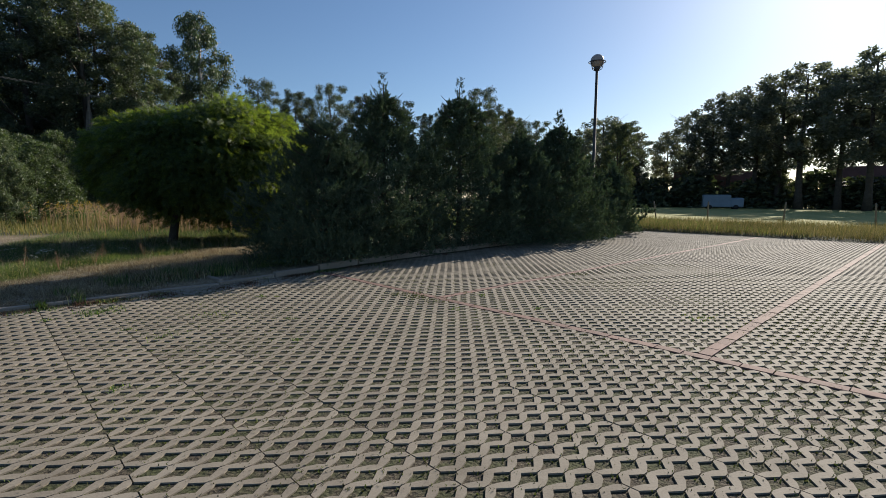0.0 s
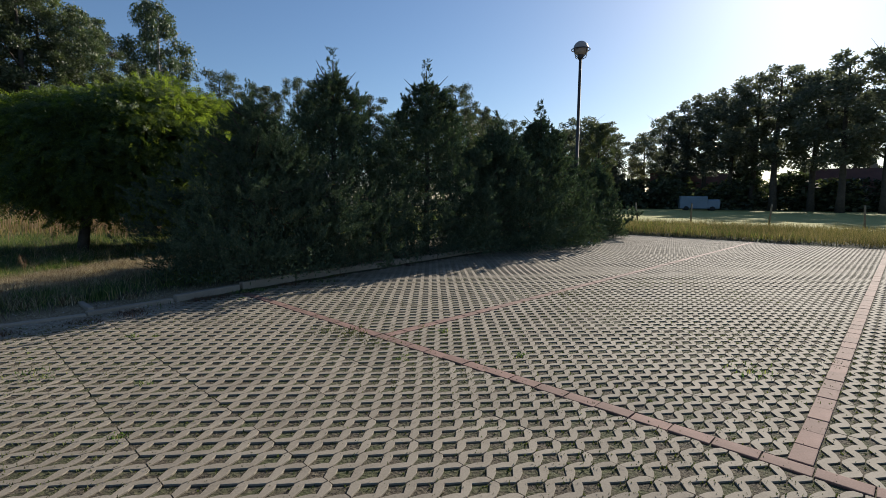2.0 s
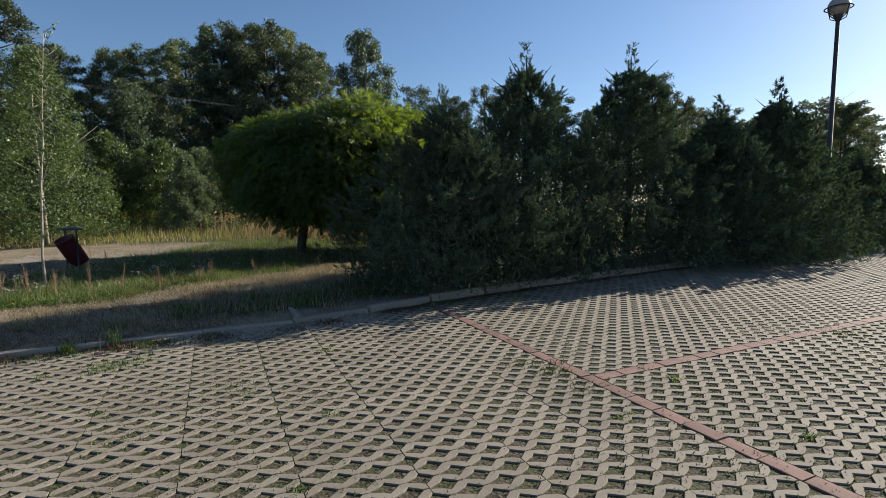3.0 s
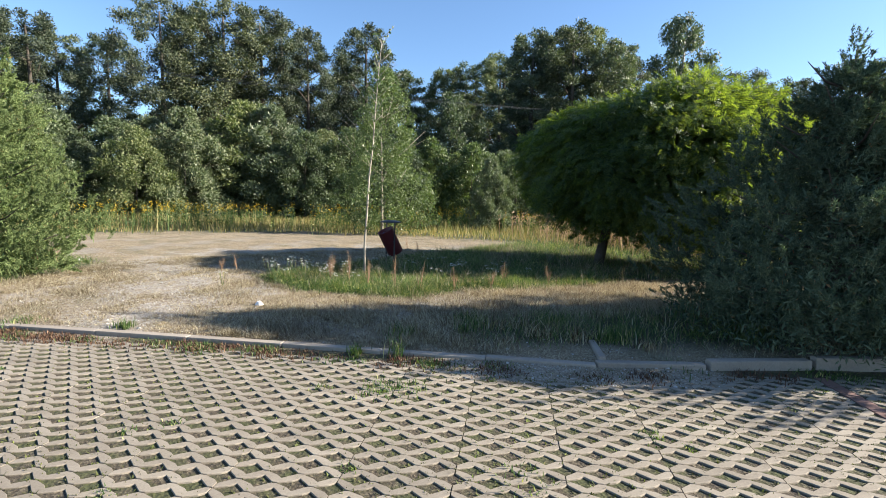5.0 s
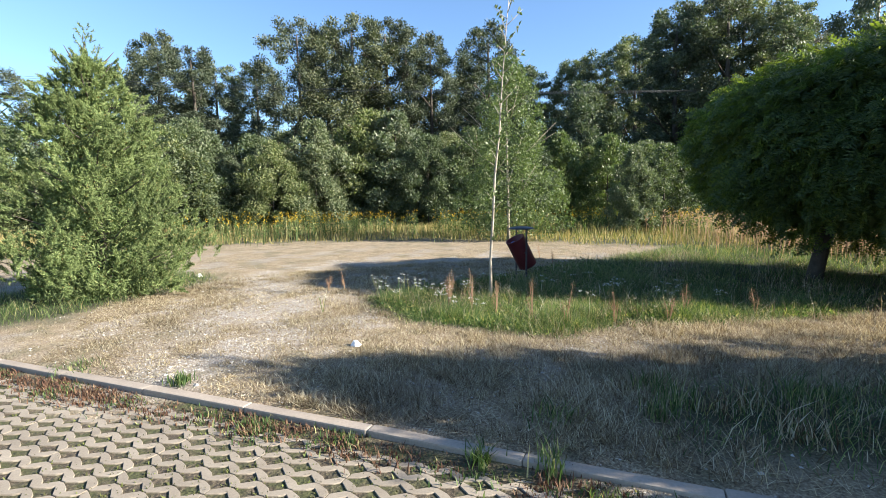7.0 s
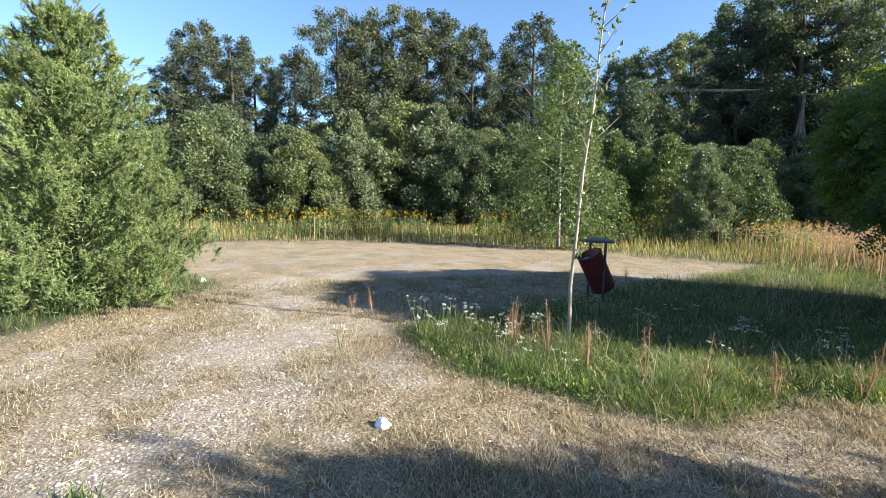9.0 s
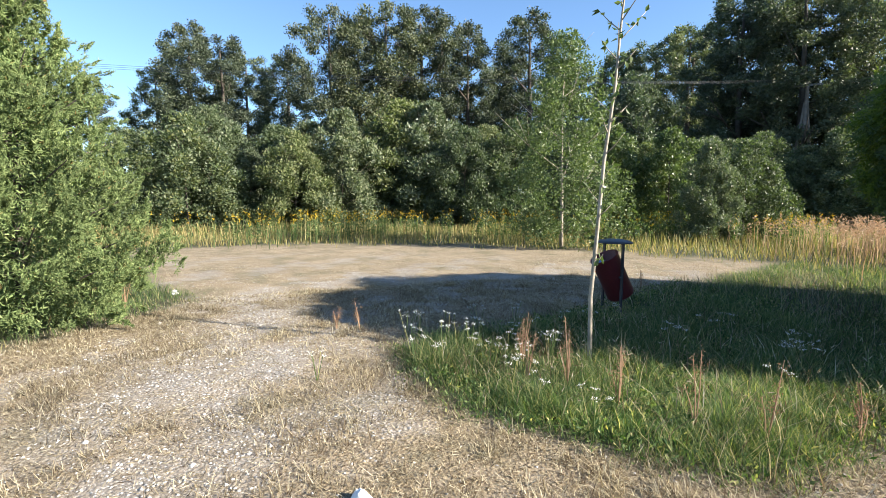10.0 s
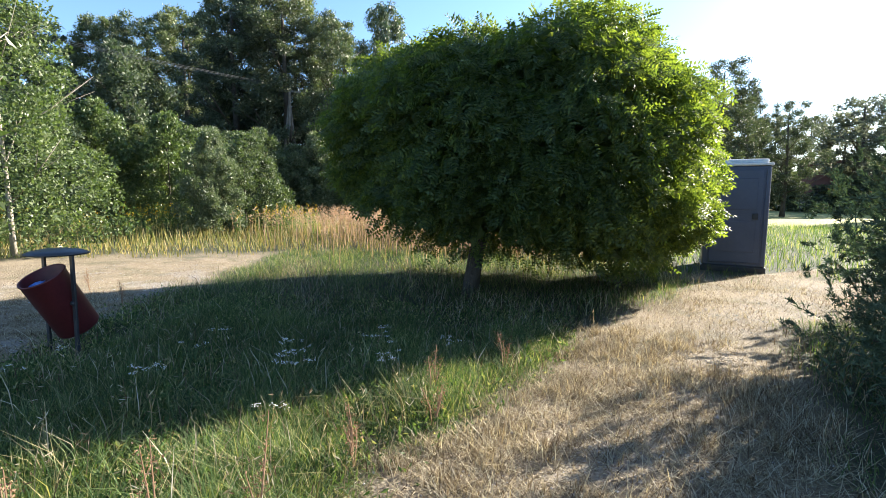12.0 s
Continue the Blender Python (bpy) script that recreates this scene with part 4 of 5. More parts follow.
def toilet_cabin():
    root = tagged(new("portable_toilet"), "blue-grey plastic portable toilet cabin with white roof", "portable toilet")
    w, d, h = 1.12, 1.15, 2.02
    bm = box(bmesh.new(), (w, d, h), (0, 0, 0.14 + h / 2), bevel=0.03)
    part("body", bm, CABIN, root)
    bm = box(bmesh.new(), (w + 0.06, d + 0.06, 0.05), (0, 0, 0.14 + h + 0.03), bevel=0.015)
    box(bm, (w - 0.1, d - 0.1, 0.1), (0, 0, 0.14 + h + 0.09), bevel=0.03)
    part("roof", bm, WHITE, root, "white translucent roof")
    part("base", box(bmesh.new(), (w + 0.04, d + 0.04, 0.14), (0, 0, 0.07), bevel=0.02), DARK_PAINT, root)
    door = part("door", box(bmesh.new(), (w - 0.24, 0.03, h - 0.16), (0, -d / 2 - 0.012, 0.14 + h / 2), bevel=0.01), CABIN, root)
    for zz in (0.75, 1.6):
        part("door_panel", box(bmesh.new(), (w - 0.42, 0.02, 0.62), (0, -d / 2 - 0.03, zz), bevel=0.008), CABIN, door)
    part("handle", box(bmesh.new(), (0.10, 0.04, 0.12), (0.33, -d / 2 - 0.045, 1.16), bevel=0.01), DARK_PAINT, door, "black latch handle")
    for s in (-1, 1):
        part("corner_rib", box(bmesh.new(), (0.07, 0.03, h - 0.05), (s * (w / 2 - 0.05), -d / 2 - 0.014, 0.14 + h / 2), bevel=0.01), CABIN, root)
    root.matrix_world = pose(-2.75, 19.45, 0.06, 0, 0, -12)


toilet_cabin()


def power_pole():
    root = tagged(new("power_pole"), "wooden power pole with braces and crossarm", "power pole")
    part("pole", tube(bmesh.new(), [(0, 0, -0.2), (0, 0, 9.3)], [0.15, 0.10], 10), WOOD, root, "", True)
    for s in (-1, 1):
        part("brace", tube(bmesh.new(), [(s * 0.9, 0.2, -0.2), (0.05 * s, 0.05, 8.0)], [0.10, 0.08], 8), WOOD, root, "", True)
    part("crossarm", box(bmesh.new(), (1.5, 0.1, 0.12), (0, 0, 9.0), bevel=0.01), STEEL, root)
    for s in (-0.65, 0, 0.65):
        bm = bmesh.new()
        bmesh.ops.create_cone(bm, cap_ends=True, segments=10, radius1=0.05, radius2=0.035, depth=0.18, matrix=pose(s, 0, 9.15))
        part("insulator", bm, WHITE, root, "", True)
    root.matrix_world = pose(-25.9, 39.6, 0.0, 0, 0, 40)
    # three wires towards the south-west and the north-east
    for s in (-0.65, 0, 0.65):
        a = Vector((-25.9 + s * 0.77, 39.6 + s * 0.64, 9.25))
        for far in (Vector((-44, -22, 9.6)), Vector((-12, 92, 9.6))):
            b = far + Vector((s * 0.77, s * 0.3, 0))
            pts = []
            for k in range(17):
                f = k / 16
                v = a.lerp(b, f)
                v.z -= 4 * 0.9 * f * (1 - f)
                pts.append(v)
            w = part("power_line", tube(bmesh.new(), pts, [0.007] * 17, 5), DARK_PAINT)
            tagged(w, "thin dark overhead power line", "power line", "overhead lines")


power_pole()


# ---- far field: fence, houses, van ----
def fence_post(x, y, tilt):
    root = tagged(new("fence_post"), "thin weathered wooden fence post in the meadow", "fence post", "fence posts")
    part("post", tube(bmesh.new(), [(0, 0, -0.2), (0, 0, 1.25), (0, 0, 1.3)], [0.05, 0.045, 0.03], 8), WOOD, root, "", True)
    root.matrix_world = pose(x, y, 0.0, tilt, tilt * 0.6, 0)


for i, (p, q) in enumerate([(29.5, -13.0), (29.2, -9.0), (28.8, -5.6), (28.4, -1.5), (28.2, 2.5), (28.0, 6.5), (27.8, 10.5), (29.8, -17)]):
    fence_post(*plan(p, q), (2, -9, 0, 3, -3, 1, 4, 2)[i])


def house(x, y, w, d, hw, hr, turn, label):
    root = tagged(new("house"), label, "house")
    part("wall", box(bmesh.new(), (w, d, hw), (0, 0, hw / 2), bevel=0.02), HOUSE_WALL, root)
    bm = bmesh.new()
    o = 0.5
    vs = [bm.verts.new(c) for c in ((-w / 2 - o, -d / 2 - o, hw - 0.3), (w / 2 + o, -d / 2 - o, hw - 0.3), (w / 2 + o, d / 2 + o, hw - 0.3), (-w / 2 - o, d / 2 + o, hw - 0.3), (-w / 2 - o, 0, hw + hr), (w / 2 + o, 0, hw + hr))]
    for f in ((0, 1, 5, 4), (2, 3, 4, 5), (0, 4, 3), (1, 2, 5), (0, 3, 2, 1)):
        bm.faces.new([vs[i] for i in f])
    roof = part("roof", bm, ROOF, root)
    part("chimney", box(bmesh.new(), (0.7, 0.6, 1.3), (w * 0.2, 0.6, hw + hr), bevel=0.02), HOUSE_WALL, roof)
    part("roof_window", box(bmesh.new(), (1.0, 1.5, 0.08), (-w * 0.2, -d * 0.27, hw + hr * 0.42), (math.degrees(math.atan2(hr + 0.3, d / 2 + o)), 0, 0), 0.01), OPAL, roof)
    for k in range(4):
        wx = -w / 2 + w * (k + 0.5) / 4
        win = part("window", box(bmesh.new(), (1.2, 0.06, 1.3), (wx, -d / 2 - 0.02, 1.6), bevel=0.01), WHITE, root)
        part("pane", box(bmesh.new(), (1.04, 0.02, 1.14), (wx, -d / 2 - 0.06, 1.6)), DARK_GLASS, win)
    root.matrix_world = pose(x, y, 0, 0, 0, turn)


house(30.5, 86, 11, 8, 3.0, 4.2, -18, "low house with a dark red pitched roof under trees")
house(49, 84, 11, 8, 3.2, 3.0, -24, "low house with a dark roof behind tall trees")
house(66, 70, 12, 8, 3.2, 3.2, -30, "low house with a dark roof across the field")


def van():
    root = tagged(new("van"), "pale blue delivery van parked across the field", "van")
    bm = box(bmesh.new(), (3.4, 1.9, 1.7), (-0.7, 0, 1.2), bevel=0.1)
    part("body", bm, VAN_PAINT, root)
    bm = box(bmesh.new(), (1.7, 1.85, 1.3), (1.7, 0, 1.0), bevel=0.22)
    part("cab", bm, VAN_PAINT, root)
    part("windscreen", box(bmesh.new(), (0.06, 1.5, 0.6), (2.5, 0, 1.35), (0, -25, 0), 0.01), DARK_GLASS, root)
    for sx in (-1.6, 1.6):
        for sy in (-0.85, 0.85):
            bm = bmesh.new()
            bmesh.ops.create_cone(bm, cap_ends=True, segments=20, radius1=0.34, radius2=0.34, depth=0.24, matrix=pose(sx, sy, 0.34, 90, 0, 0))
            part("wheel", bm, RUBBER, root, "", True)
    root.matrix_world = pose(40.7, 67.3, 0, 0, 0, -25)


van()

tw = tagged(new("track"), "pale gravel track beyond the field", "track", kind="structure")
bm = bmesh.new()
vs = [bm.verts.new(c) for c in ((34, 73.0, 0.06), (75, 47, 0.06), (76.5, 49.2, 0.06), (35, 76.0, 0.06))]
bm.faces.new(vs)
part("surface", bm, STONE, tw)


# ---- grass and weeds ----
def scatter(rng, n, x0, x1, y0, y1):
    return rng.uniform(x0, x1, n), rng.uniform(y0, y1, n)


def stuff(name, label, category, me):
    return tagged(new(name, me), label, category, kind="stuff")


rng = np.random.default_rng(101)
NOT_KERB = 0.12


def off_kerb(x, y):
    p, q = (x - O.x) * E2.x + (y - O.y) * E2.y, (x - O.x) * E1.x + (y - O.y) * E1.y
    return (q < np.interp(p, [k[0] for k in KERB_KNOTS], [k[1] for k in KERB_KNOTS]) - NOT_KERB) | (p > FAR_EDGE + 0.1)


def patchy(x, y):
    return 0.5 + 0.5 * wobble(x * 1.7, y * 1.7, 0.6)


def plumes(rng, x, y, h, tuft, n, size, aspect=0.4):
    """Flower or seed heads on top of stems: small leaves round the upper part."""
    k = len(x)
    f = rng.uniform(1 - tuft, 1.0, (k, n))
    px = np.repeat(x, n) + rng.normal(size=k * n) * 0.02
    py = np.repeat(y, n) + rng.normal(size=k * n) * 0.02
    pz = (h[:, None] * f).ravel() + np.repeat(height(x, y), n)
    ln = size * rng.uniform(0.6, 1.3, k * n)
    return leaves(np.stack([px, py, pz], 1), ball(rng, k * n) + np.array([0, 0, 0.4]), ball(rng, k * n), ln, ln * aspect)


# short dry straw
x, y = scatter(rng, 170000, -17, 0, 1.5, 17)
g, gr, md, pv = zones(x, y)
keep = off_kerb(x, y) & (rng.random(len(x)) < (1 - 0.88 * g) * (1 - 0.7 * gr) * (1 - 0.8 * md) * np.clip(0.1 + 1.1 * patchy(x, y), 0, 1))
x, y = x[keep], y[keep]
x2, y2 = scatter(rng, 280000, -13.5, -4.5, 4.4, 12)            # denser where it is walked through
g, gr, md, pv = zones(x2, y2)
keep = off_kerb(x2, y2) & (rng.random(len(x2)) < (1 - 0.92 * g) * (1 - 0.8 * gr) * np.clip(1.3 * patchy(x2 * 1.3, y2 * 1.3) - 0.05, 0, 1))
x, y = np.concatenate([x, x2[keep]]), np.concatenate([y, y2[keep]])
x2, y2 = scatter(rng, 90000, -8.5, 0.5, 9.5, 19.5)                # along the path to the cabin
g, gr, md, pv = zones(x2, y2)
keep = off_kerb(x2, y2) & (rng.random(len(x2)) < (1 - g) * (1 - 0.6 * gr) * (1 - md))
x, y = np.concatenate([x, x2[keep]]), np.concatenate([y, y2[keep]])
h = rng.uniform(0.008, 0.040, len(x)) * (0.4 + 1.0 * patchy(x * 0.6, y * 0.6)) * (1 + 0.9 * smooth(-7.6, -6.4, x))
stuff("dry_grass", "short sun-bleached dry grass on bare ground", "grass", np_mesh("dry_grass", *blades(rng, x, y, height(x, y) - 0.005, h, 2.6, 0.0045, False), DRY_BLADE))

# green grass round the sapling, under the robinia and the near juniper
x, y = scatter(rng, 210000, -19.5, -2.5, 2.2, 20.5)
g, gr, md, pv = zones(x, y)
keep = off_kerb(x, y) & (rng.random(len(x)) < gr * (1 - g))
x, y = x[keep], y[keep]
h = rng.uniform(0.06, 0.32, len(x)) * (0.3 + 0.75 * patchy(x * 0.9, y * 0.9)) * (0.3 + 0.7 * gr[keep])
stuff("green_grass", "lush green grass with weeds round the sapling", "grass", np_mesh("green_grass", *blades(rng, x, y, height(x, y) - 0.01, h, 1.9, 0.0055), GREEN_BLADE))

x, y = scatter(rng, 170000, -10.4, -5.6, 7.7, 13.0)               # the sunlit front of the growth, fine and dense
g, gr, md, pv = zones(x, y)
keep = off_kerb(x, y) & (rng.random(len(x)) < gr * (1 - g))
x, y = x[keep], y[keep]
h = rng.uniform(0.05, 0.25, len(x)) * (0.35 + 0.8 * patchy(x * 1.3, y * 1.3)) * (0.3 + 0.7 * gr[keep])
stuff("fine_grass", "fine green grass at the edge of the growth", "grass", np_mesh("fine_grass", *blades(rng, x, y, height(x, y) - 0.01, h, 1.5, 0.004, False), GREEN_BLADE))

# rust-brown tussocks of dead grass on the open ground
x, y = scatter(rng, 4600, -13.5, -4.3, 4.6, 13.5)
g, gr, md, pv = zones(x, y)
keep = off_kerb(x, y) & (rng.random(len(x)) < (1 - g) * (1 - gr) * np.clip(1.5 * patchy(x * 0.8 + 1, y * 0.8) - 0.2, 0, 1))
x, y = x[keep], y[keep]
size_ = rng.uniform(0.03, 0.09, len(x))
own = np.repeat(np.arange(len(x)), 60)
bx, by = x[own] + rng.normal(size=len(own)) * size_[own], y[own] + rng.normal(size=len(own)) * size_[own]
keep = off_kerb(bx, by)
bx, by, own = bx[keep], by[keep], own[keep]
h = rng.uniform(0.3, 1.0, len(bx)) * (0.4 + 12 * size_[own]) * 0.066 * (1 + 0.6 * smooth(-7.6, -6.4, bx))
stuff("dry_tussocks", "rust-brown tussocks of dead grass", "grass", np_mesh("dry_tussocks", *blades(rng, bx, by, height(bx, by) - 0.006, h, 1.7, 0.0042, False), DRY_BLADE))

# dead grass standing among the green
x, y = scatter(rng, 130000, -13.5, -3.5, 7.5, 17.5)
g, gr, md, pv = zones(x, y)
keep = off_kerb(x, y) & (rng.random(len(x)) < gr * (1 - g) * 0.14 * np.clip(1.5 * patchy(x * 0.7 + 2, y * 0.7) - 0.15, 0, 1))
x, y = x[keep], y[keep]
h = rng.uniform(0.08, 0.30, len(x))
stuff("dead_grass", "dead brown grass standing among the green", "grass", np_mesh("dead_grass", *blades(rng, x, y, height(x, y) - 0.01, h, 1.4, 0.0055), DRY_BLADE))

# pale seeding stalks that stand over the growth
x, y = scatter(rng, 9000, -10.2, -5.4, 8.1, 14.0)
g, gr, md, pv = zones(x, y)
keep = rng.random(len(x)) < gr * (1 - g) * np.clip(1.6 * patchy(x * 0.8, y * 0.8) - 0.3, 0, 1) * 0.12
x, y = x[keep], y[keep]
h = rng.uniform(0.22, 0.46, len(x))
stuff("seed_stalks", "pale bent seed stalks over the grass", "grass", np_mesh("seed_stalks", *join([blades(rng, x, y, height(x, y), h, 0.9, 0.004), plumes(rng, x, y, h * 0.75, 0.5, 5, 0.05, 0.12)]), DRY_BLADE))

# low leafy herbs between the grass
x, y = scatter(rng, 90000, -13.5, -6, 7.5, 14)
g, gr, md, pv = zones(x, y)
keep = rng.random(len(x)) < gr * (1 - g) * 0.9
x, y = x[keep], y[keep]
n = len(x)
ln = rng.uniform(0.02, 0.055, n)
herb_at = np.stack([x, y, height(x, y) + rng.uniform(0.0, 0.13, n) * patchy(x, y)], 1)
stuff("low_herbs", "low leafy green herbs under the grass", "weeds", np_mesh("low_herbs", *leaves(herb_at, ball(rng, n) + np.array([0, 0, 0.5]), ball(rng, n), ln, ln * 0.4), GREEN_BLADE))

# dead stalks lying on the ground
x, y = scatter(rng, 90000, -13.5, -4.5, 4.4, 13)
g, gr, md, pv = zones(x, y)
keep = off_kerb(x, y) & (rng.random(len(x)) < (1 - 0.6 * g) * (1 - 0.8 * gr))
x, y = x[keep], y[keep]
n = len(x)
ln = rng.uniform(0.02, 0.07, n)
flat_way = rng.normal(size=(n, 3)) * np.array([1, 1, 0.12])
stuff("dead_stalks", "dead brown stalks lying on the ground", "straw", np_mesh("dead_stalks", *leaves(np.stack([x, y, height(x, y) + rng.uniform(0.001, 0.012, n)], 1), flat_way, ball(rng, n), ln, np.full(n, 0.004)), DRY_BLADE))

# tall meadow and goldenrod before the wood, and along the lot's far end
x, y = scatter(rng, 105000, -33, -4, -8, 36)
g, gr, md, pv = zones(x, y)
keep = off_kerb(x, y) & (rng.random(len(x)) < md * 0.8)
x, y = x[keep], y[keep]
far = np.hypot(x + 10, y - 7)
h = rng.uniform(0.25, 0.6, len(x)) * (0.55 + 0.45 * patchy(x * 0.4, y * 0.4)) * (0.5 + 0.8 * smooth(11, 18, far))
stuff("meadow_grass", "tall half-dry meadow grass before the shrubs", "grass", np_mesh("meadow_grass", *blades(rng, x, y, height(x, y) - 0.02, h, 0.5, 0.026, False), MEADOW_BLADE))

x, y = scatter(rng, 26000, -5, 14, 17, 40)
g, gr, md, pv = zones(x, y)
keep = off_kerb(x, y) & (rng.random(len(x)) < md * (1 - g))
x, y = x[keep], y[keep]
h = rng.uniform(0.15, 0.5, len(x)) * (0.4 + 0.6 * patchy(x * 0.4, y * 0.4))
stuff("rough_grass", "rough green grass behind the junipers", "grass", np_mesh("rough_grass", *blades(rng, x, y, height(x, y) - 0.02, h, 0.7, 0.016, False), GREEN_BLADE))

pp, qq = FAR_EDGE + 0.1 + 9 * rng.random(70000) ** 1.3, rng.uniform(-9, 22, 70000)
x, y = O.x + E2.x * pp + E1.x * qq, O.y + E2.y * pp + E1.y * qq
h = rng.uniform(0.12, 0.58, len(x)) * (0.5 + 0.5 * patchy(x * 0.4, y * 0.4))
stuff("verge_grass", "tall dry verge grass at the end of the lot", "grass", np_mesh("verge_grass", *blades(rng, x, y, height(x, y) - 0.02, h, 0.7, 0.013, False), VERGE_BLADE))


# goldenrod in bloom
def band(rng, n, pts, width):
    out = []
    for a, b in zip(pts, pts[1:]):
        m = n // (len(pts) - 1)
        f = rng.random(m)
        out.append(np.stack([a[0] + (b[0] - a[0]) * f, a[1] + (b[1] - a[1]) * f], 1) + rng.normal(size=(m, 2)) * width)
    return np.concatenate(out).T


x, y = band(rng, 2600, [(-23.5, 5.5), (-24.5, 11), (-23, 16), (-21.5, 21), (-17.5, 24.5), (-13, 25.5)], 1.3)
keep = patchy(x * 0.35, y * 0.35) > 0.55
x, y = x[keep], y[keep]
h = rng.uniform(0.75, 1.2, len(x))
v1 = blades(rng, x, y, height(x, y), h, 0.15, 0.015)
stuff("goldenrod_stems", "green stems of goldenrod before the shrubs", "weeds", np_mesh("goldenrod_stems", *join([v1, plumes(rng, x, y, h * 0.8, 0.7, 8, 0.14, 0.2)]), GREEN_BLADE))
stuff("goldenrod_flowers", "yellow goldenrod flower heads before the shrubs", "flowers", np_mesh("goldenrod_flowers", *plumes(rng, x, y, h, 0.16, 5, 0.05), GOLD))

# reddish reed grass
x, y = band(rng, 3200, [(-14, 23), (-10, 24), (-6, 23.5), (-9.5, 20.5)], 1.5)
h = rng.uniform(0.7, 1.15, len(x))
stuff("reed_grass", "pinkish-brown feathery reed grass", "grass", np_mesh("reed_grass", *join([blades(rng, x, y, height(x, y), h, 0.25, 0.012), plumes(rng, x, y, h, 0.25, 7, 0.10, 0.22)]), REED))


# dock plants with rusty seed heads
def dock(x, y, H, seed):
    r = np.random.default_rng(seed)
    root = tagged(new("dock_plant"), "dry rust-brown dock stalk with seeds", "weed", "dock plants")
    bm = bmesh.new()
    pts = []
    for k in range(int(r.integers(3, 6))):
        a = r.uniform(0, 6.28)
        top = Vector((math.cos(a) * 0.2 * H * r.random(), math.sin(a) * 0.2 * H * r.random(), H * r.uniform(0.5, 1.0)))
        tube(bm, [(0, 0, -0.03), top * 0.5 + Vector((0.01, 0, 0.02)), top], [0.005, 0.004, 0.002], 5)
        pts += [tuple(top * f) for f in r.uniform(r.uniform(0.35, 0.6), 1.0, 46) if r.random() < 0.93]
    part("stem", bm, SEED_BROWN, root)
    pts = np.array(pts) + r.normal(size=(len(pts), 3)) * 0.019
    part_mesh("seed_head", np_mesh("seed_head", *leaves(pts, ball(r, len(pts)), ball(r, len(pts)), r.uniform(0.008, 0.018, len(pts)), r.uniform(0.006, 0.011, len(pts))), SEED_BROWN), root)["kind"] = "stuff"
    root.location = (x, y, float(height(x, y)))


for i, (x, y, H) in enumerate([(-7.66, 9.33, 0.56), (-7.40, 9.62, 0.55), (-8.55, 9.0, 0.58), (-8.75, 8.75, 0.5), (-9.15, 8.95, 0.52), (-10.8, 7.86, 0.38), (-10.95, 7.62, 0.25), (-7.2, 10.2, 0.42), (-6.9, 10.75, 0.4), (-7.05, 11.2, 0.42), (-6.6, 11.9, 0.4), (-8.1, 9.1, 0.5), (-11.8, 12.9, 0.45), (-13.2, 13.6, 0.4), (-12.6, 4.95, 0.5), (-12.9, 5.2, 0.45)]):
    dock(x, y, H, 300 + i)


# yarrow with white flower heads
def yarrow(x, y, H, seed):
    r = np.random.default_rng(seed)
    root = tagged(new("yarrow"), "white-flowered yarrow plant in the grass", "flower", "yarrow plants")
    n = int(r.integers(3, 6))
    bm = bmesh.new()
    heads = []
    for k in range(n):
        a, l = r.uniform(0, 6.28), r.uniform(0.03, 0.12)
        top = Vector((math.cos(a) * l, math.sin(a) * l, H * r.uniform(0.75, 1.0)))
        tube(bm, [(0, 0, -0.02), top * 0.5, top], [0.003, 0.0025, 0.002], 4)
        m = 14
        heads.append(np.array(top) + np.stack([r.normal(size=m) * 0.014, r.normal(size=m) * 0.014, r.normal(size=m) * 0.005], 1))
    part("stem", bm, GREEN_BLADE, root)["kind"] = "stuff"
    heads = np.concatenate(heads)
    m = len(heads)
    part_mesh("flower_head", np_mesh("flower_head", *leaves(heads, r.normal(size=(m, 3)) * np.array([1, 1, 0.2]), r.normal(size=(m, 3)) * np.array([1, 1, 0.2]), np.full(m, 0.010), np.full(m, 0.009)), PETAL), root, "flat white flower heads")["kind"] = "stuff"
    root.location = (x, y, float(height(x, y)))


ry = random.Random(9)
for i in range(46):
    a, b = ry.choice([((-9.6, 8.4), 0.55), ((-9.2, 8.3), 0.5), ((-9.0, 10.65), 0.45), ((-8.7, 10.9), 0.5), ((-7.9, 11.9), 0.5), ((-8.5, 8.6), 0.6)])
    yarrow(a[0] + ry.gauss(0, b), a[1] + ry.gauss(0, b), ry.uniform(0.22, 0.36), 400 + i)


# tufts of weed along the kerb and in the joints
def weed_tuft(x, y, H, n, seed, label="green grass tuft by the kerb", spread_=0.05, mat=GREEN_BLADE):
    r = np.random.default_rng(seed)
    root = tagged(new("weed_tuft"), label, "weed", "weeds along the kerb")
    v, f = blades(r, r.normal(size=n) * spread_, r.normal(size=n) * spread_, np.full(n, -0.01), r.uniform(0.4, 1, n) * H, 0.9, 0.008)
    tagged(part_mesh("tuft", np_mesh("tuft", v, f, mat), root), kind="stuff")
    root.location = (x, y, max(float(height(x, y)), 0.0) if along(x, y)[1] > kerb_q(along(x, y)[0]) else float(height(x, y)))


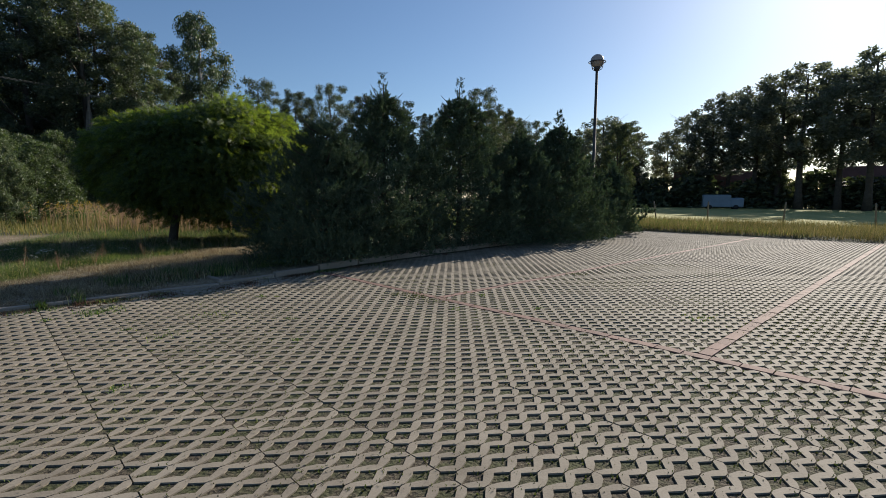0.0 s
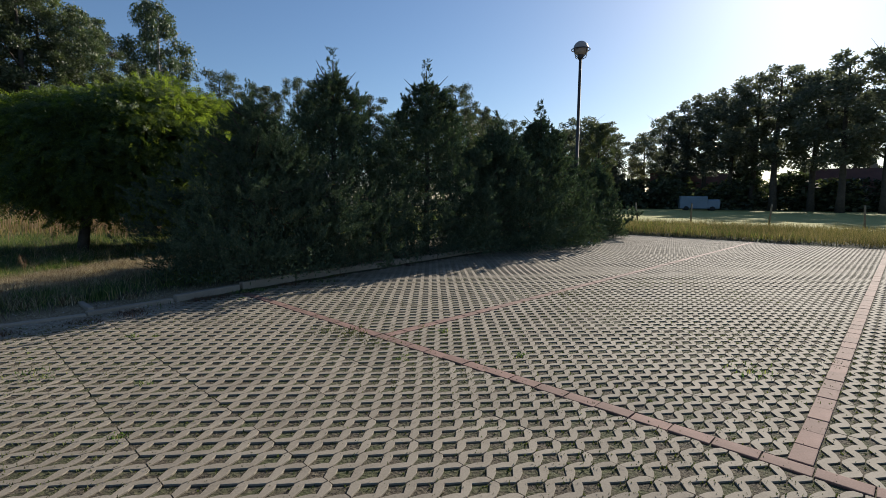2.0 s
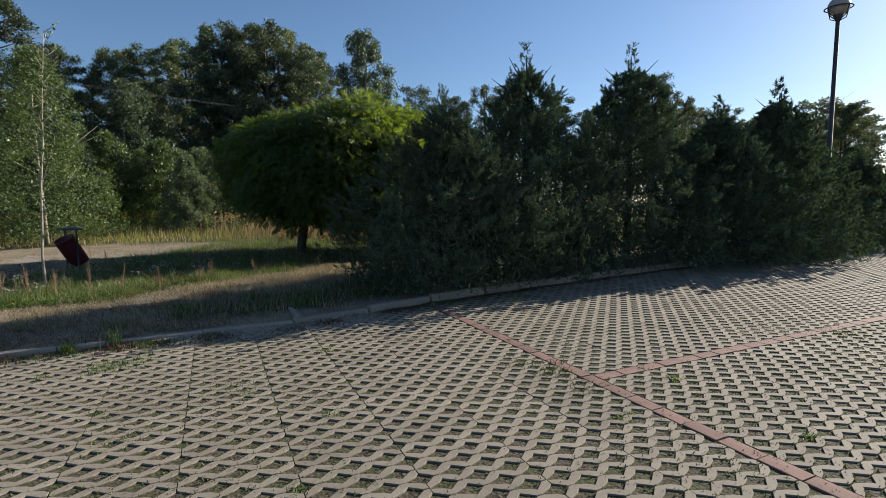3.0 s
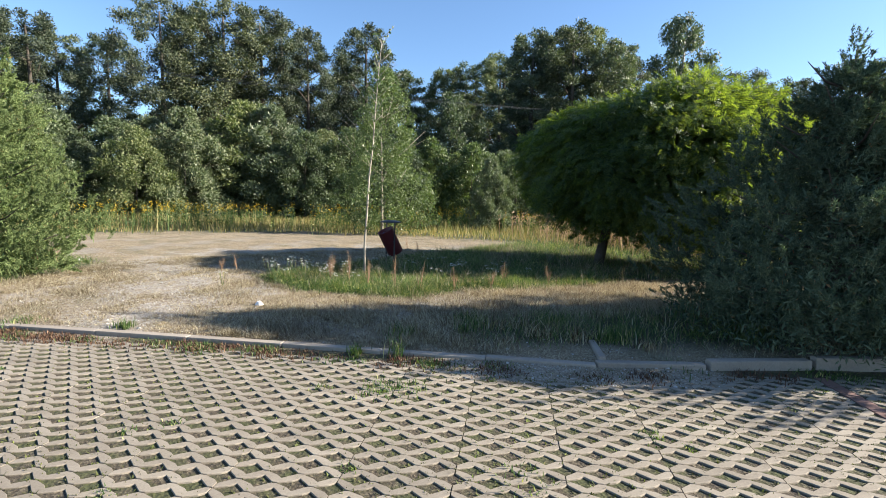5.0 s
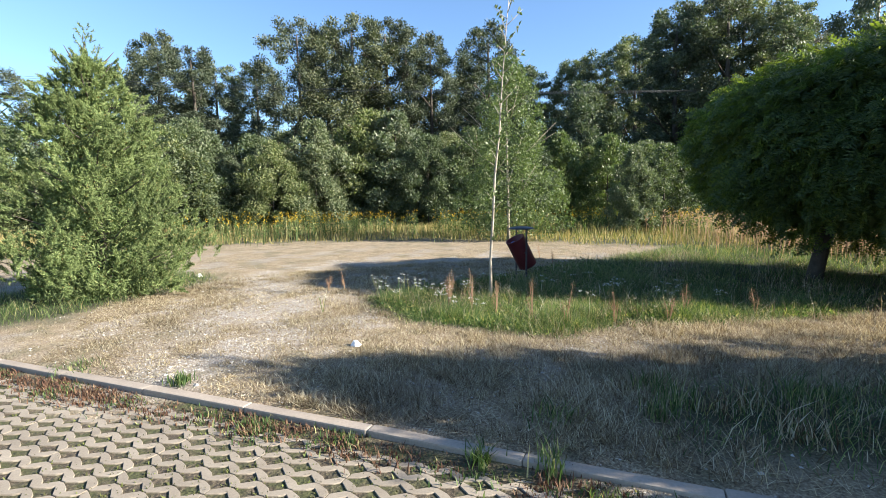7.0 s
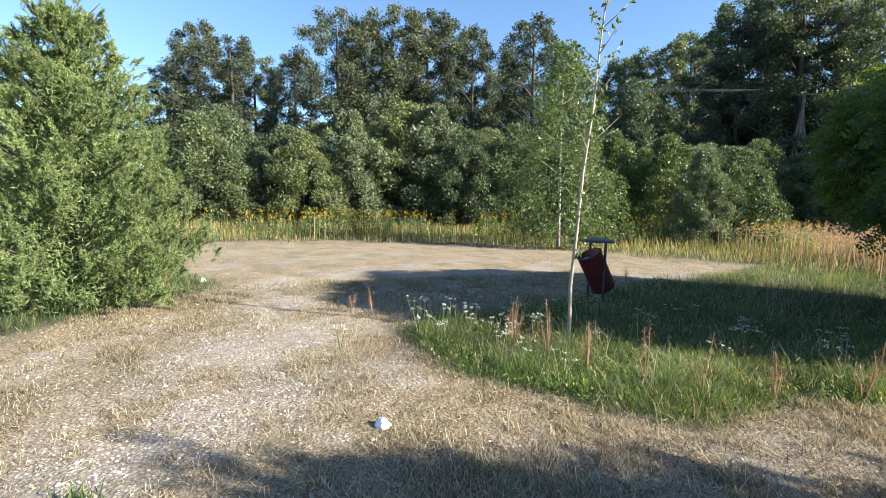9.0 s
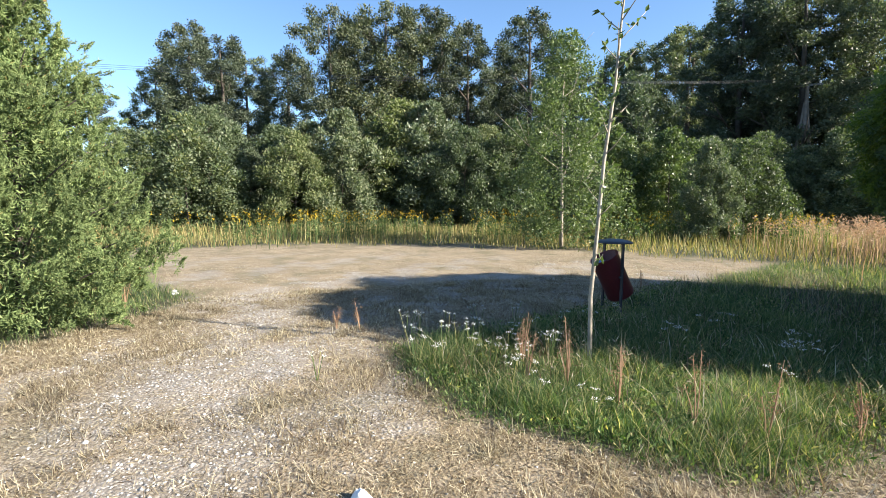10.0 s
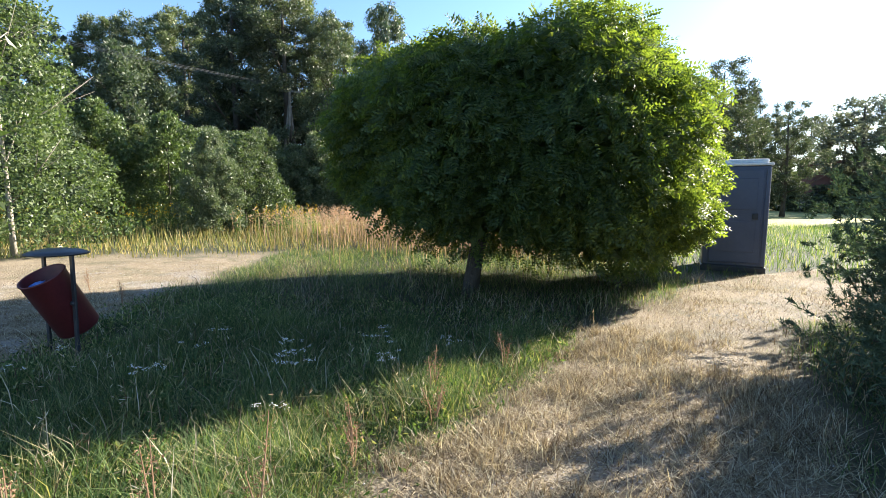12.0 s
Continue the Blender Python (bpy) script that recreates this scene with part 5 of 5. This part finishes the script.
for i, (x, y, H, n) in enumerate([(-7.35, 5.62, 0.12, 120), (-4.95, 7.50, 0.27, 46), (-5.25, 7.22, 0.13, 110), (-6.35, 6.1, 0.08, 130), (-5.9, 6.6, 0.07, 120), (-5.16, 8.52, 0.2, 60), (-4.4, 6.95, 0.07, 150), (-4.3, 7.15, 0.06, 90),
                                  (-2.9, 6.9, 0.05, 70), (-0.45, 7.95, 0.05, 160), (-0.2, 7.6, 0.04, 110), (-0.75, 8.1, 0.04, 120), (3.1, 6.6, 0.05, 70), (2.6, 10.0, 0.05, 90), (-3.2, 9.4, 0.08, 70), (-1.3, 11.2, 0.1, 60), (-8.2, 4.75, 0.08, 130), (-3.0, 5.9, 0.04, 80), (5.6, 18.1, 0.4, 300), (6.6, 19.0, 0.35, 300), (4.9, 17.6, 0.3, 200)]):
    flat_ = H <= 0.05 and n >= 90
    weed_tuft(x, y, H, n, 500 + i, "flat brown moss and dead weeds on the paving" if flat_ else "green grass tuft by the kerb", 0.045 if H > 0.1 and n < 200 else 0.11, MOSS if flat_ else GREEN_BLADE)


# brown and red-leaved creeping weeds along the kerb
rw = random.Random(12)
for i in range(80):
    pw = rw.uniform(-9.5, -3.2) if i % 4 else rw.uniform(-3.2, 4.0)
    x, y = plan(pw, kerb_q(pw) + rw.uniform(0.07, 0.24))
    weed_tuft(x, y, rw.uniform(0.03, 0.075), 110, 600 + i, "low rust-brown creeping weed by the kerb" if i % 3 else "low green creeping weed by the kerb", 0.09, CREEPER if i % 3 else GREEN_BLADE)
for i in range(30):
    pw, qw = rw.uniform(-9, 1), rw.uniform(-3, 1.5)
    x, y = plan(pw, qw)
    weed_tuft(x, y, rw.uniform(0.02, 0.05), 40, 700 + i, "small green weed in a paving joint", 0.035)
for i in range(26):
    pw = rw.uniform(-4, 2.5)
    x, y = plan(pw, kerb_q(pw) - rw.uniform(0.15, 1.8))
    weed_tuft(x, y, rw.uniform(0.1, 0.28), 70, 800 + i, "dry grass tuft behind the kerb" if i % 2 else "green grass tuft behind the kerb", 0.08, DRY_BLADE if i % 2 else GREEN_BLADE)


def bare_sapling(x, y, H):
    root = tagged(new("bare_sapling"), "thin leafless dead sapling in the meadow", "tree")
    r = random.Random(77)
    bm = tube(bmesh.new(), [(0, 0, -0.1), (0.03, 0, H * 0.5), (0, 0.02, H)], [0.025, 0.018, 0.005], 6)
    for i in range(18):
        z = H * (0.25 + 0.7 * i / 18)
        a = i * 2.4
        L = r.uniform(0.3, 0.8) * (1.2 - z / H)
        tube(bm, [(0.02, 0, z), (math.cos(a) * L * 0.6, math.sin(a) * L * 0.6, z + L * 0.6), (math.cos(a) * L, math.sin(a) * L, z + L * 1.3)], [0.009, 0.006, 0.002], 5)
    part("trunk", bm, PALE_BARK, root)
    root.location = (x, y, 0.03)


bare_sapling(-20.0, 28.0, 3.0)


# litter
def litter(x, y, s, seed, label, mat):
    bm = bmesh.new()
    r = random.Random(seed)
    bmesh.ops.create_icosphere(bm, subdivisions=2, radius=s)
    for v in bm.verts:
        v.co = Vector((v.co.x * r.uniform(0.6, 1.3), v.co.y * r.uniform(0.5, 1.1), abs(v.co.z) * r.uniform(0.5, 1.1)))
    o = part("crumpled_paper", bm, mat)
    tagged(o, label, "litter")
    o.location = (x, y, float(height(x, y)))


litter(-7.72, 7.18, 0.06, 1, "crumpled white paper lying on dry grass", WHITE)
litter(-14.0, 5.65, 0.07, 2, "crumpled white plastic lying on the gravel", WHITE)
litter(-7.6, 10.28, 0.05, 4, "orange-brown dry leaf bundle in the grass", SEED_BROWN)
litter(6.25, 18.42, 0.09, 3, "white paper scrap by the kerb", WHITE)


# loose stones on the gravel
def stone_mesh(seed):
    r = np.random.default_rng(seed)
    v = np.array([(1, 0, 0), (0, 1, 0), (-1, 0, 0), (0, -1, 0), (0, 0, 0.7), (0, 0, -0.7), (0.7, 0.7, 0.2), (-0.7, -0.6, 0.25)]) * r.uniform(0.65, 1.2, (8, 3))
    f = np.array([(0, 6, 4), (6, 1, 4), (1, 2, 4), (2, 7, 4), (7, 3, 4), (3, 0, 4), (6, 0, 5), (1, 6, 5), (2, 1, 5), (7, 2, 5), (3, 7, 5), (0, 3, 5)])
    return v, f


shapes = [stone_mesh(s) for s in range(5)]
x, y = scatter(rng, 190000, -15.5, -2.2, 4.0, 19)
g, gr, md, pv = zones(x, y)
onpave = (lambda p, q: (p > -3.6) & (p < -0.9) & (q - np.interp(p, [k[0] for k in KERB_KNOTS], [k[1] for k in KERB_KNOTS]) < 0.48) & (q > -4))((x - O.x) * E2.x + (y - O.y) * E2.y, (x - O.x) * E1.x + (y - O.y) * E1.y)
g = np.where(onpave & pv, 0.7, g)
keep = (off_kerb(x, y) | onpave) & (rng.random(len(x)) < g * 0.8 * np.clip(patchy(x, y) + 0.2, 0, 1) + 0.06 * (1 - gr) * (1 - md))
x, y = x[keep][:38000], y[keep][:38000]
s = (0.003 + 0.010 * rng.random(len(x)) ** 1.8) * np.where(rng.random(len(x)) < 0.04, 1.8, 1)
rows = []
for i in range(len(x)):
    v, f = shapes[i % 5]
    a = rng.uniform(0, 6.28)
    c, sn = math.cos(a), math.sin(a)
    rows.append((np.stack([(v[:, 0] * c - v[:, 1] * sn) * s[i] + x[i], (v[:, 0] * sn + v[:, 1] * c) * s[i] + y[i], v[:, 2] * s[i] + float(0)], 1), f))
hz = height(x, y)
for i, (v, f) in enumerate(rows):
    v[:, 2] += hz[i]
stuff("gravel_stones", "pale loose gravel stones on the track", "gravel", np_mesh("gravel_stones", *join(rows), STONE))


# ---- kerb ----
kerb = tagged(new("kerb"), "low weathered concrete kerb along the paving", "kerb", kind="structure")


def kerb_stone(L):
    bm = box(bmesh.new(), (L - 0.003, 0.095, 0.30), (0, 0, 0), bevel=0.012)
    me = bpy.data.meshes.new("kerb_stone")
    bm.to_mesh(me)
    bm.free()
    me.materials.append(KERB)
    return me


kme = kerb_stone(1.0)
p = -16.0
rk = random.Random(4)
while p < 18.4:
    qa, qb = kerb_q(p), kerb_q(p + 1)
    a, b = Vector(plan(p, qa)), Vector(plan(p + 1, qb))
    d = (b - a).normalized()
    o = new("kerb_stone", kme)
    o.parent = kerb
    m = (a + b) / 2
    top = 0.055 + 0.075 * float(smooth(-3.0, 0.2, p))
    o.matrix_basis = pose(m.x, m.y, top - 0.15 + rk.uniform(-0.006, 0.006), rk.uniform(-1.5, 1.5), rk.uniform(-0.5, 0.5), math.degrees(math.atan2(d.y, d.x)) + rk.uniform(-0.6, 0.6))
    p += (b - a).length


edging = tagged(new("edging_stone"), "half-buried concrete edging slab butting against the kerb", "edging stone")
part("slab", box(bmesh.new(), (0.62, 0.065, 0.26), (0, 0, 0), bevel=0.012), KERB, edging)
edging.matrix_world = pose(*plan(-1.93, -3.38), -0.035, 0, 1.5, math.degrees(math.atan2(-E1.y, -E1.x)))


# ---- paving of grid slabs ----
paving = tagged(new("paving"), "grey concrete grid slabs with mossy holes", "paving", kind="structure")
A, B = 0.067, 0.052   # half the diagonals of a hole, along and across
GAP = 0.0035         # half the joint


def band_shape(k, n=3):
    """One zigzag bar of a slab between two staggered rows of holes: top outline rows (p, low, high)."""
    rows = []
    ps = sorted({round(c + s, 4) for c in np.arange(0, 0.2 * n + 0.01, 0.1) for s in (-0.1 + A, 0, A) if 0 <= c + s <= 0.2 * n})
    for p in ps:
        even, odd = abs((p + 0.1) % 0.2 - 0.1), abs(p % 0.2 - 0.1)
        lo, hi = (even, odd) if k % 2 == 0 else (odd, even)
        rows.append((p, B * max(1 - lo / A, 0) + GAP, 0.1 - B * max(1 - hi / A, 0) - GAP))
    return rows


def slab_mesh(name, chamfer, bars=4, n=3, first=0):
    v, f = [], []
    for k in range(bars):
        rows = band_shape(k + first, n)
        rows = [(min(max(p, GAP), 0.2 * n - GAP), lo, hi) for p, lo, hi in rows]
        c = 0.0025 if chamfer else 0
        base = len(v)
        m = len(rows)
        rings = ((c, 0.0), (0.0, -c), (0.0, -0.05)) if chamfer else ((0, 0.0), (0, -0.05))
        for inset, z in rings:
            v += [(p, k * 0.1 + lo + inset, z) for p, lo, hi in rows] + [(p, k * 0.1 + hi - inset, z) for p, lo, hi in rows]
        for i in range(m - 1):
            f.append((base + i, base + i + 1, base + m + i + 1, base + m + i))
        for r in range(len(rings) - 1):
            a, b = base + r * 2 * m, base + (r + 1) * 2 * m
            for i in range(m - 1):
                f.append((b + i, b + i + 1, a + i + 1, a + i))
                f.append((a + m + i, a + m + i + 1, b + m + i + 1, b + m + i))
            f.append((a, a + m, b + m, b))
            f.append((b + m - 1, b + 2 * m - 1, a + 2 * m - 1, a + m - 1))
    return np.array(v), np.array(f)


near_v, near_f = slab_mesh("grid_slab", True)
slab_me = np_mesh("grid_slab", near_v, near_f, CONCRETE)
far_v, far_f = slab_mesh("grid_slab", False)
top_f = far_f[(far_v[far_f][:, :, 2].min(1) > -0.01) | (np.ptp(far_v[far_f][:, :, 0], axis=1) > 0.02)]
rp = random.Random(8)
TURN = math.degrees(math.atan2(E2.y, E2.x))
RED_A, RED_B = 0.055, 3.62     # red lines along the kerb
near, rest, cuts = [], [], []
LINE = 0.13
i0, j0 = -28, -14
for i in range(i0, 29):
    p = i * 0.6 + (LINE / 2 if i >= 0 else -LINE / 2)
    for j in range(j0, 40):
        ROW = 0.382 if i >= 0 and 0 <= j < 9 else 0.4          # the rows between the red lines are laid closer
        q = j * 0.4
        if i >= 0:
            q = RED_A - LINE / 2 + j * 0.4 if j < 0 else RED_A + LINE / 2 + j * ROW if j < 9 else RED_B + LINE / 2 + (j - 9) * 0.4
        mid = kerb_q(p + 0.3) + 0.07
        if -3.5 < p + 0.3 < -1.0:
            mid += 0.10
        if p + 0.6 > FAR_EDGE + 0.3:
            continue
        if q < mid:
            for b in range(4):               # slabs cut along the kerb
                if q + 0.3 - b * 0.1 > mid - 0.02:
                    cuts.append((b % 2, pose(*plan(p, q + 0.4 - b * 0.1), 0, 0, 0, TURN)))
            continue
        x, y = plan(p, q + ROW)
        cx, cy = plan(p + 0.3, q + 0.2)
        z = rp.uniform(-0.0015, 0.0015)
        m = pose(x, y, z, rp.uniform(-0.15, 0.15), rp.uniform(-0.12, 0.12), TURN + rp.uniform(-0.25, 0.25)) @ Matrix.Diagonal((1, ROW / 0.4, 1, 1))
        if -7.0 < cx < 2.2 and 3.6 < cy < 8.9:
            near.append(m)
        elif cy > -5 and cx > -12:
            rest.append(m)
for m in near[:300]:
    o = new("grid_slab", slab_me)
    o.parent = paving
    o.matrix_basis = m
rows = []
for m in near[300:] + rest:
    a = np.array(m)
    rows.append((far_v @ a[:3, :3].T + a[:3, 3], far_f if 1.0 < a[1, 3] < 10.5 else top_f))
bars = [slab_mesh("bar", False, 1), slab_mesh("bar", False, 1, 3, 1)]
for b, m in cuts:
    a = np.array(m)
    if a[1, 3] > 0.5:
        rows.append((bars[b][0] @ a[:3, :3].T + a[:3, 3], bars[b][1]))
tagged(part_mesh("grid_slabs", np_mesh("grid_slabs", *join(rows), CONCRETE), paving), kind="stuff")

# red brick lines
bm = box(bmesh.new(), (0.24, 0.118, 0.08), (0, 0, -0.04), bevel=0.006)
brick_me = bpy.data.meshes.new("red_brick")
bm.to_mesh(brick_me)
bm.free()
brick_me.materials.append(REDBRICK)


def brick(p, q, across):
    o = new("red_brick", brick_me)
    o.parent = paving
    x, y = plan(p, q)
    o.matrix_basis = pose(x, y, 0.002 + rp.uniform(-0.003, 0.003), 0, 0, TURN + (90 if across else 0) + rp.uniform(-1, 1))


for k in range(64):
    q = -3.1 + 0.247 * k
    brick(0.0, q, True)
for k in range(68):
    brick(0.19 + 0.247 * k, RED_A, False)
    brick(0.19 + 0.247 * k, RED_B, False)

# moss and small grass in the holes and joints
cells = []
for i in range(-50, 70):
    for j in range(-60, 120):
        p, q = i * 0.2 + (0.1 if j % 2 else 0), j * 0.1
        cells.append((p, q))
cells = np.array(cells)
kq = np.interp(cells[:, 0], [k[0] for k in KERB_KNOTS], [k[1] for k in KERB_KNOTS])
wx, wy = O.x + E2.x * cells[:, 0] + E1.x * cells[:, 1], O.y + E2.y * cells[:, 0] + E1.y * cells[:, 1]
ok = (cells[:, 1] > kq + 0.1) & (wy > 2.2) & (wx > -9.0) & (wx < 5.5) & (wy < 11.5)
wx, wy = wx[ok], wy[ok]
n = 20
px, py = np.repeat(wx, n) + rng.uniform(-0.045, 0.045, len(wx) * n), np.repeat(wy, n) + rng.uniform(-0.045, 0.045, len(wx) * n)
keep = rng.random(len(px)) < np.clip(0.15 + patchy(px * 0.5, py * 0.5), 0, 1)
px, py = px[keep], py[keep]
stuff("moss", "low moss and grass in the holes of the slabs", "moss", np_mesh("moss", *blades(rng, px, py, height(px, py), rng.uniform(0.006, 0.020, len(px)), 1.2, 0.010, False), MOSS))
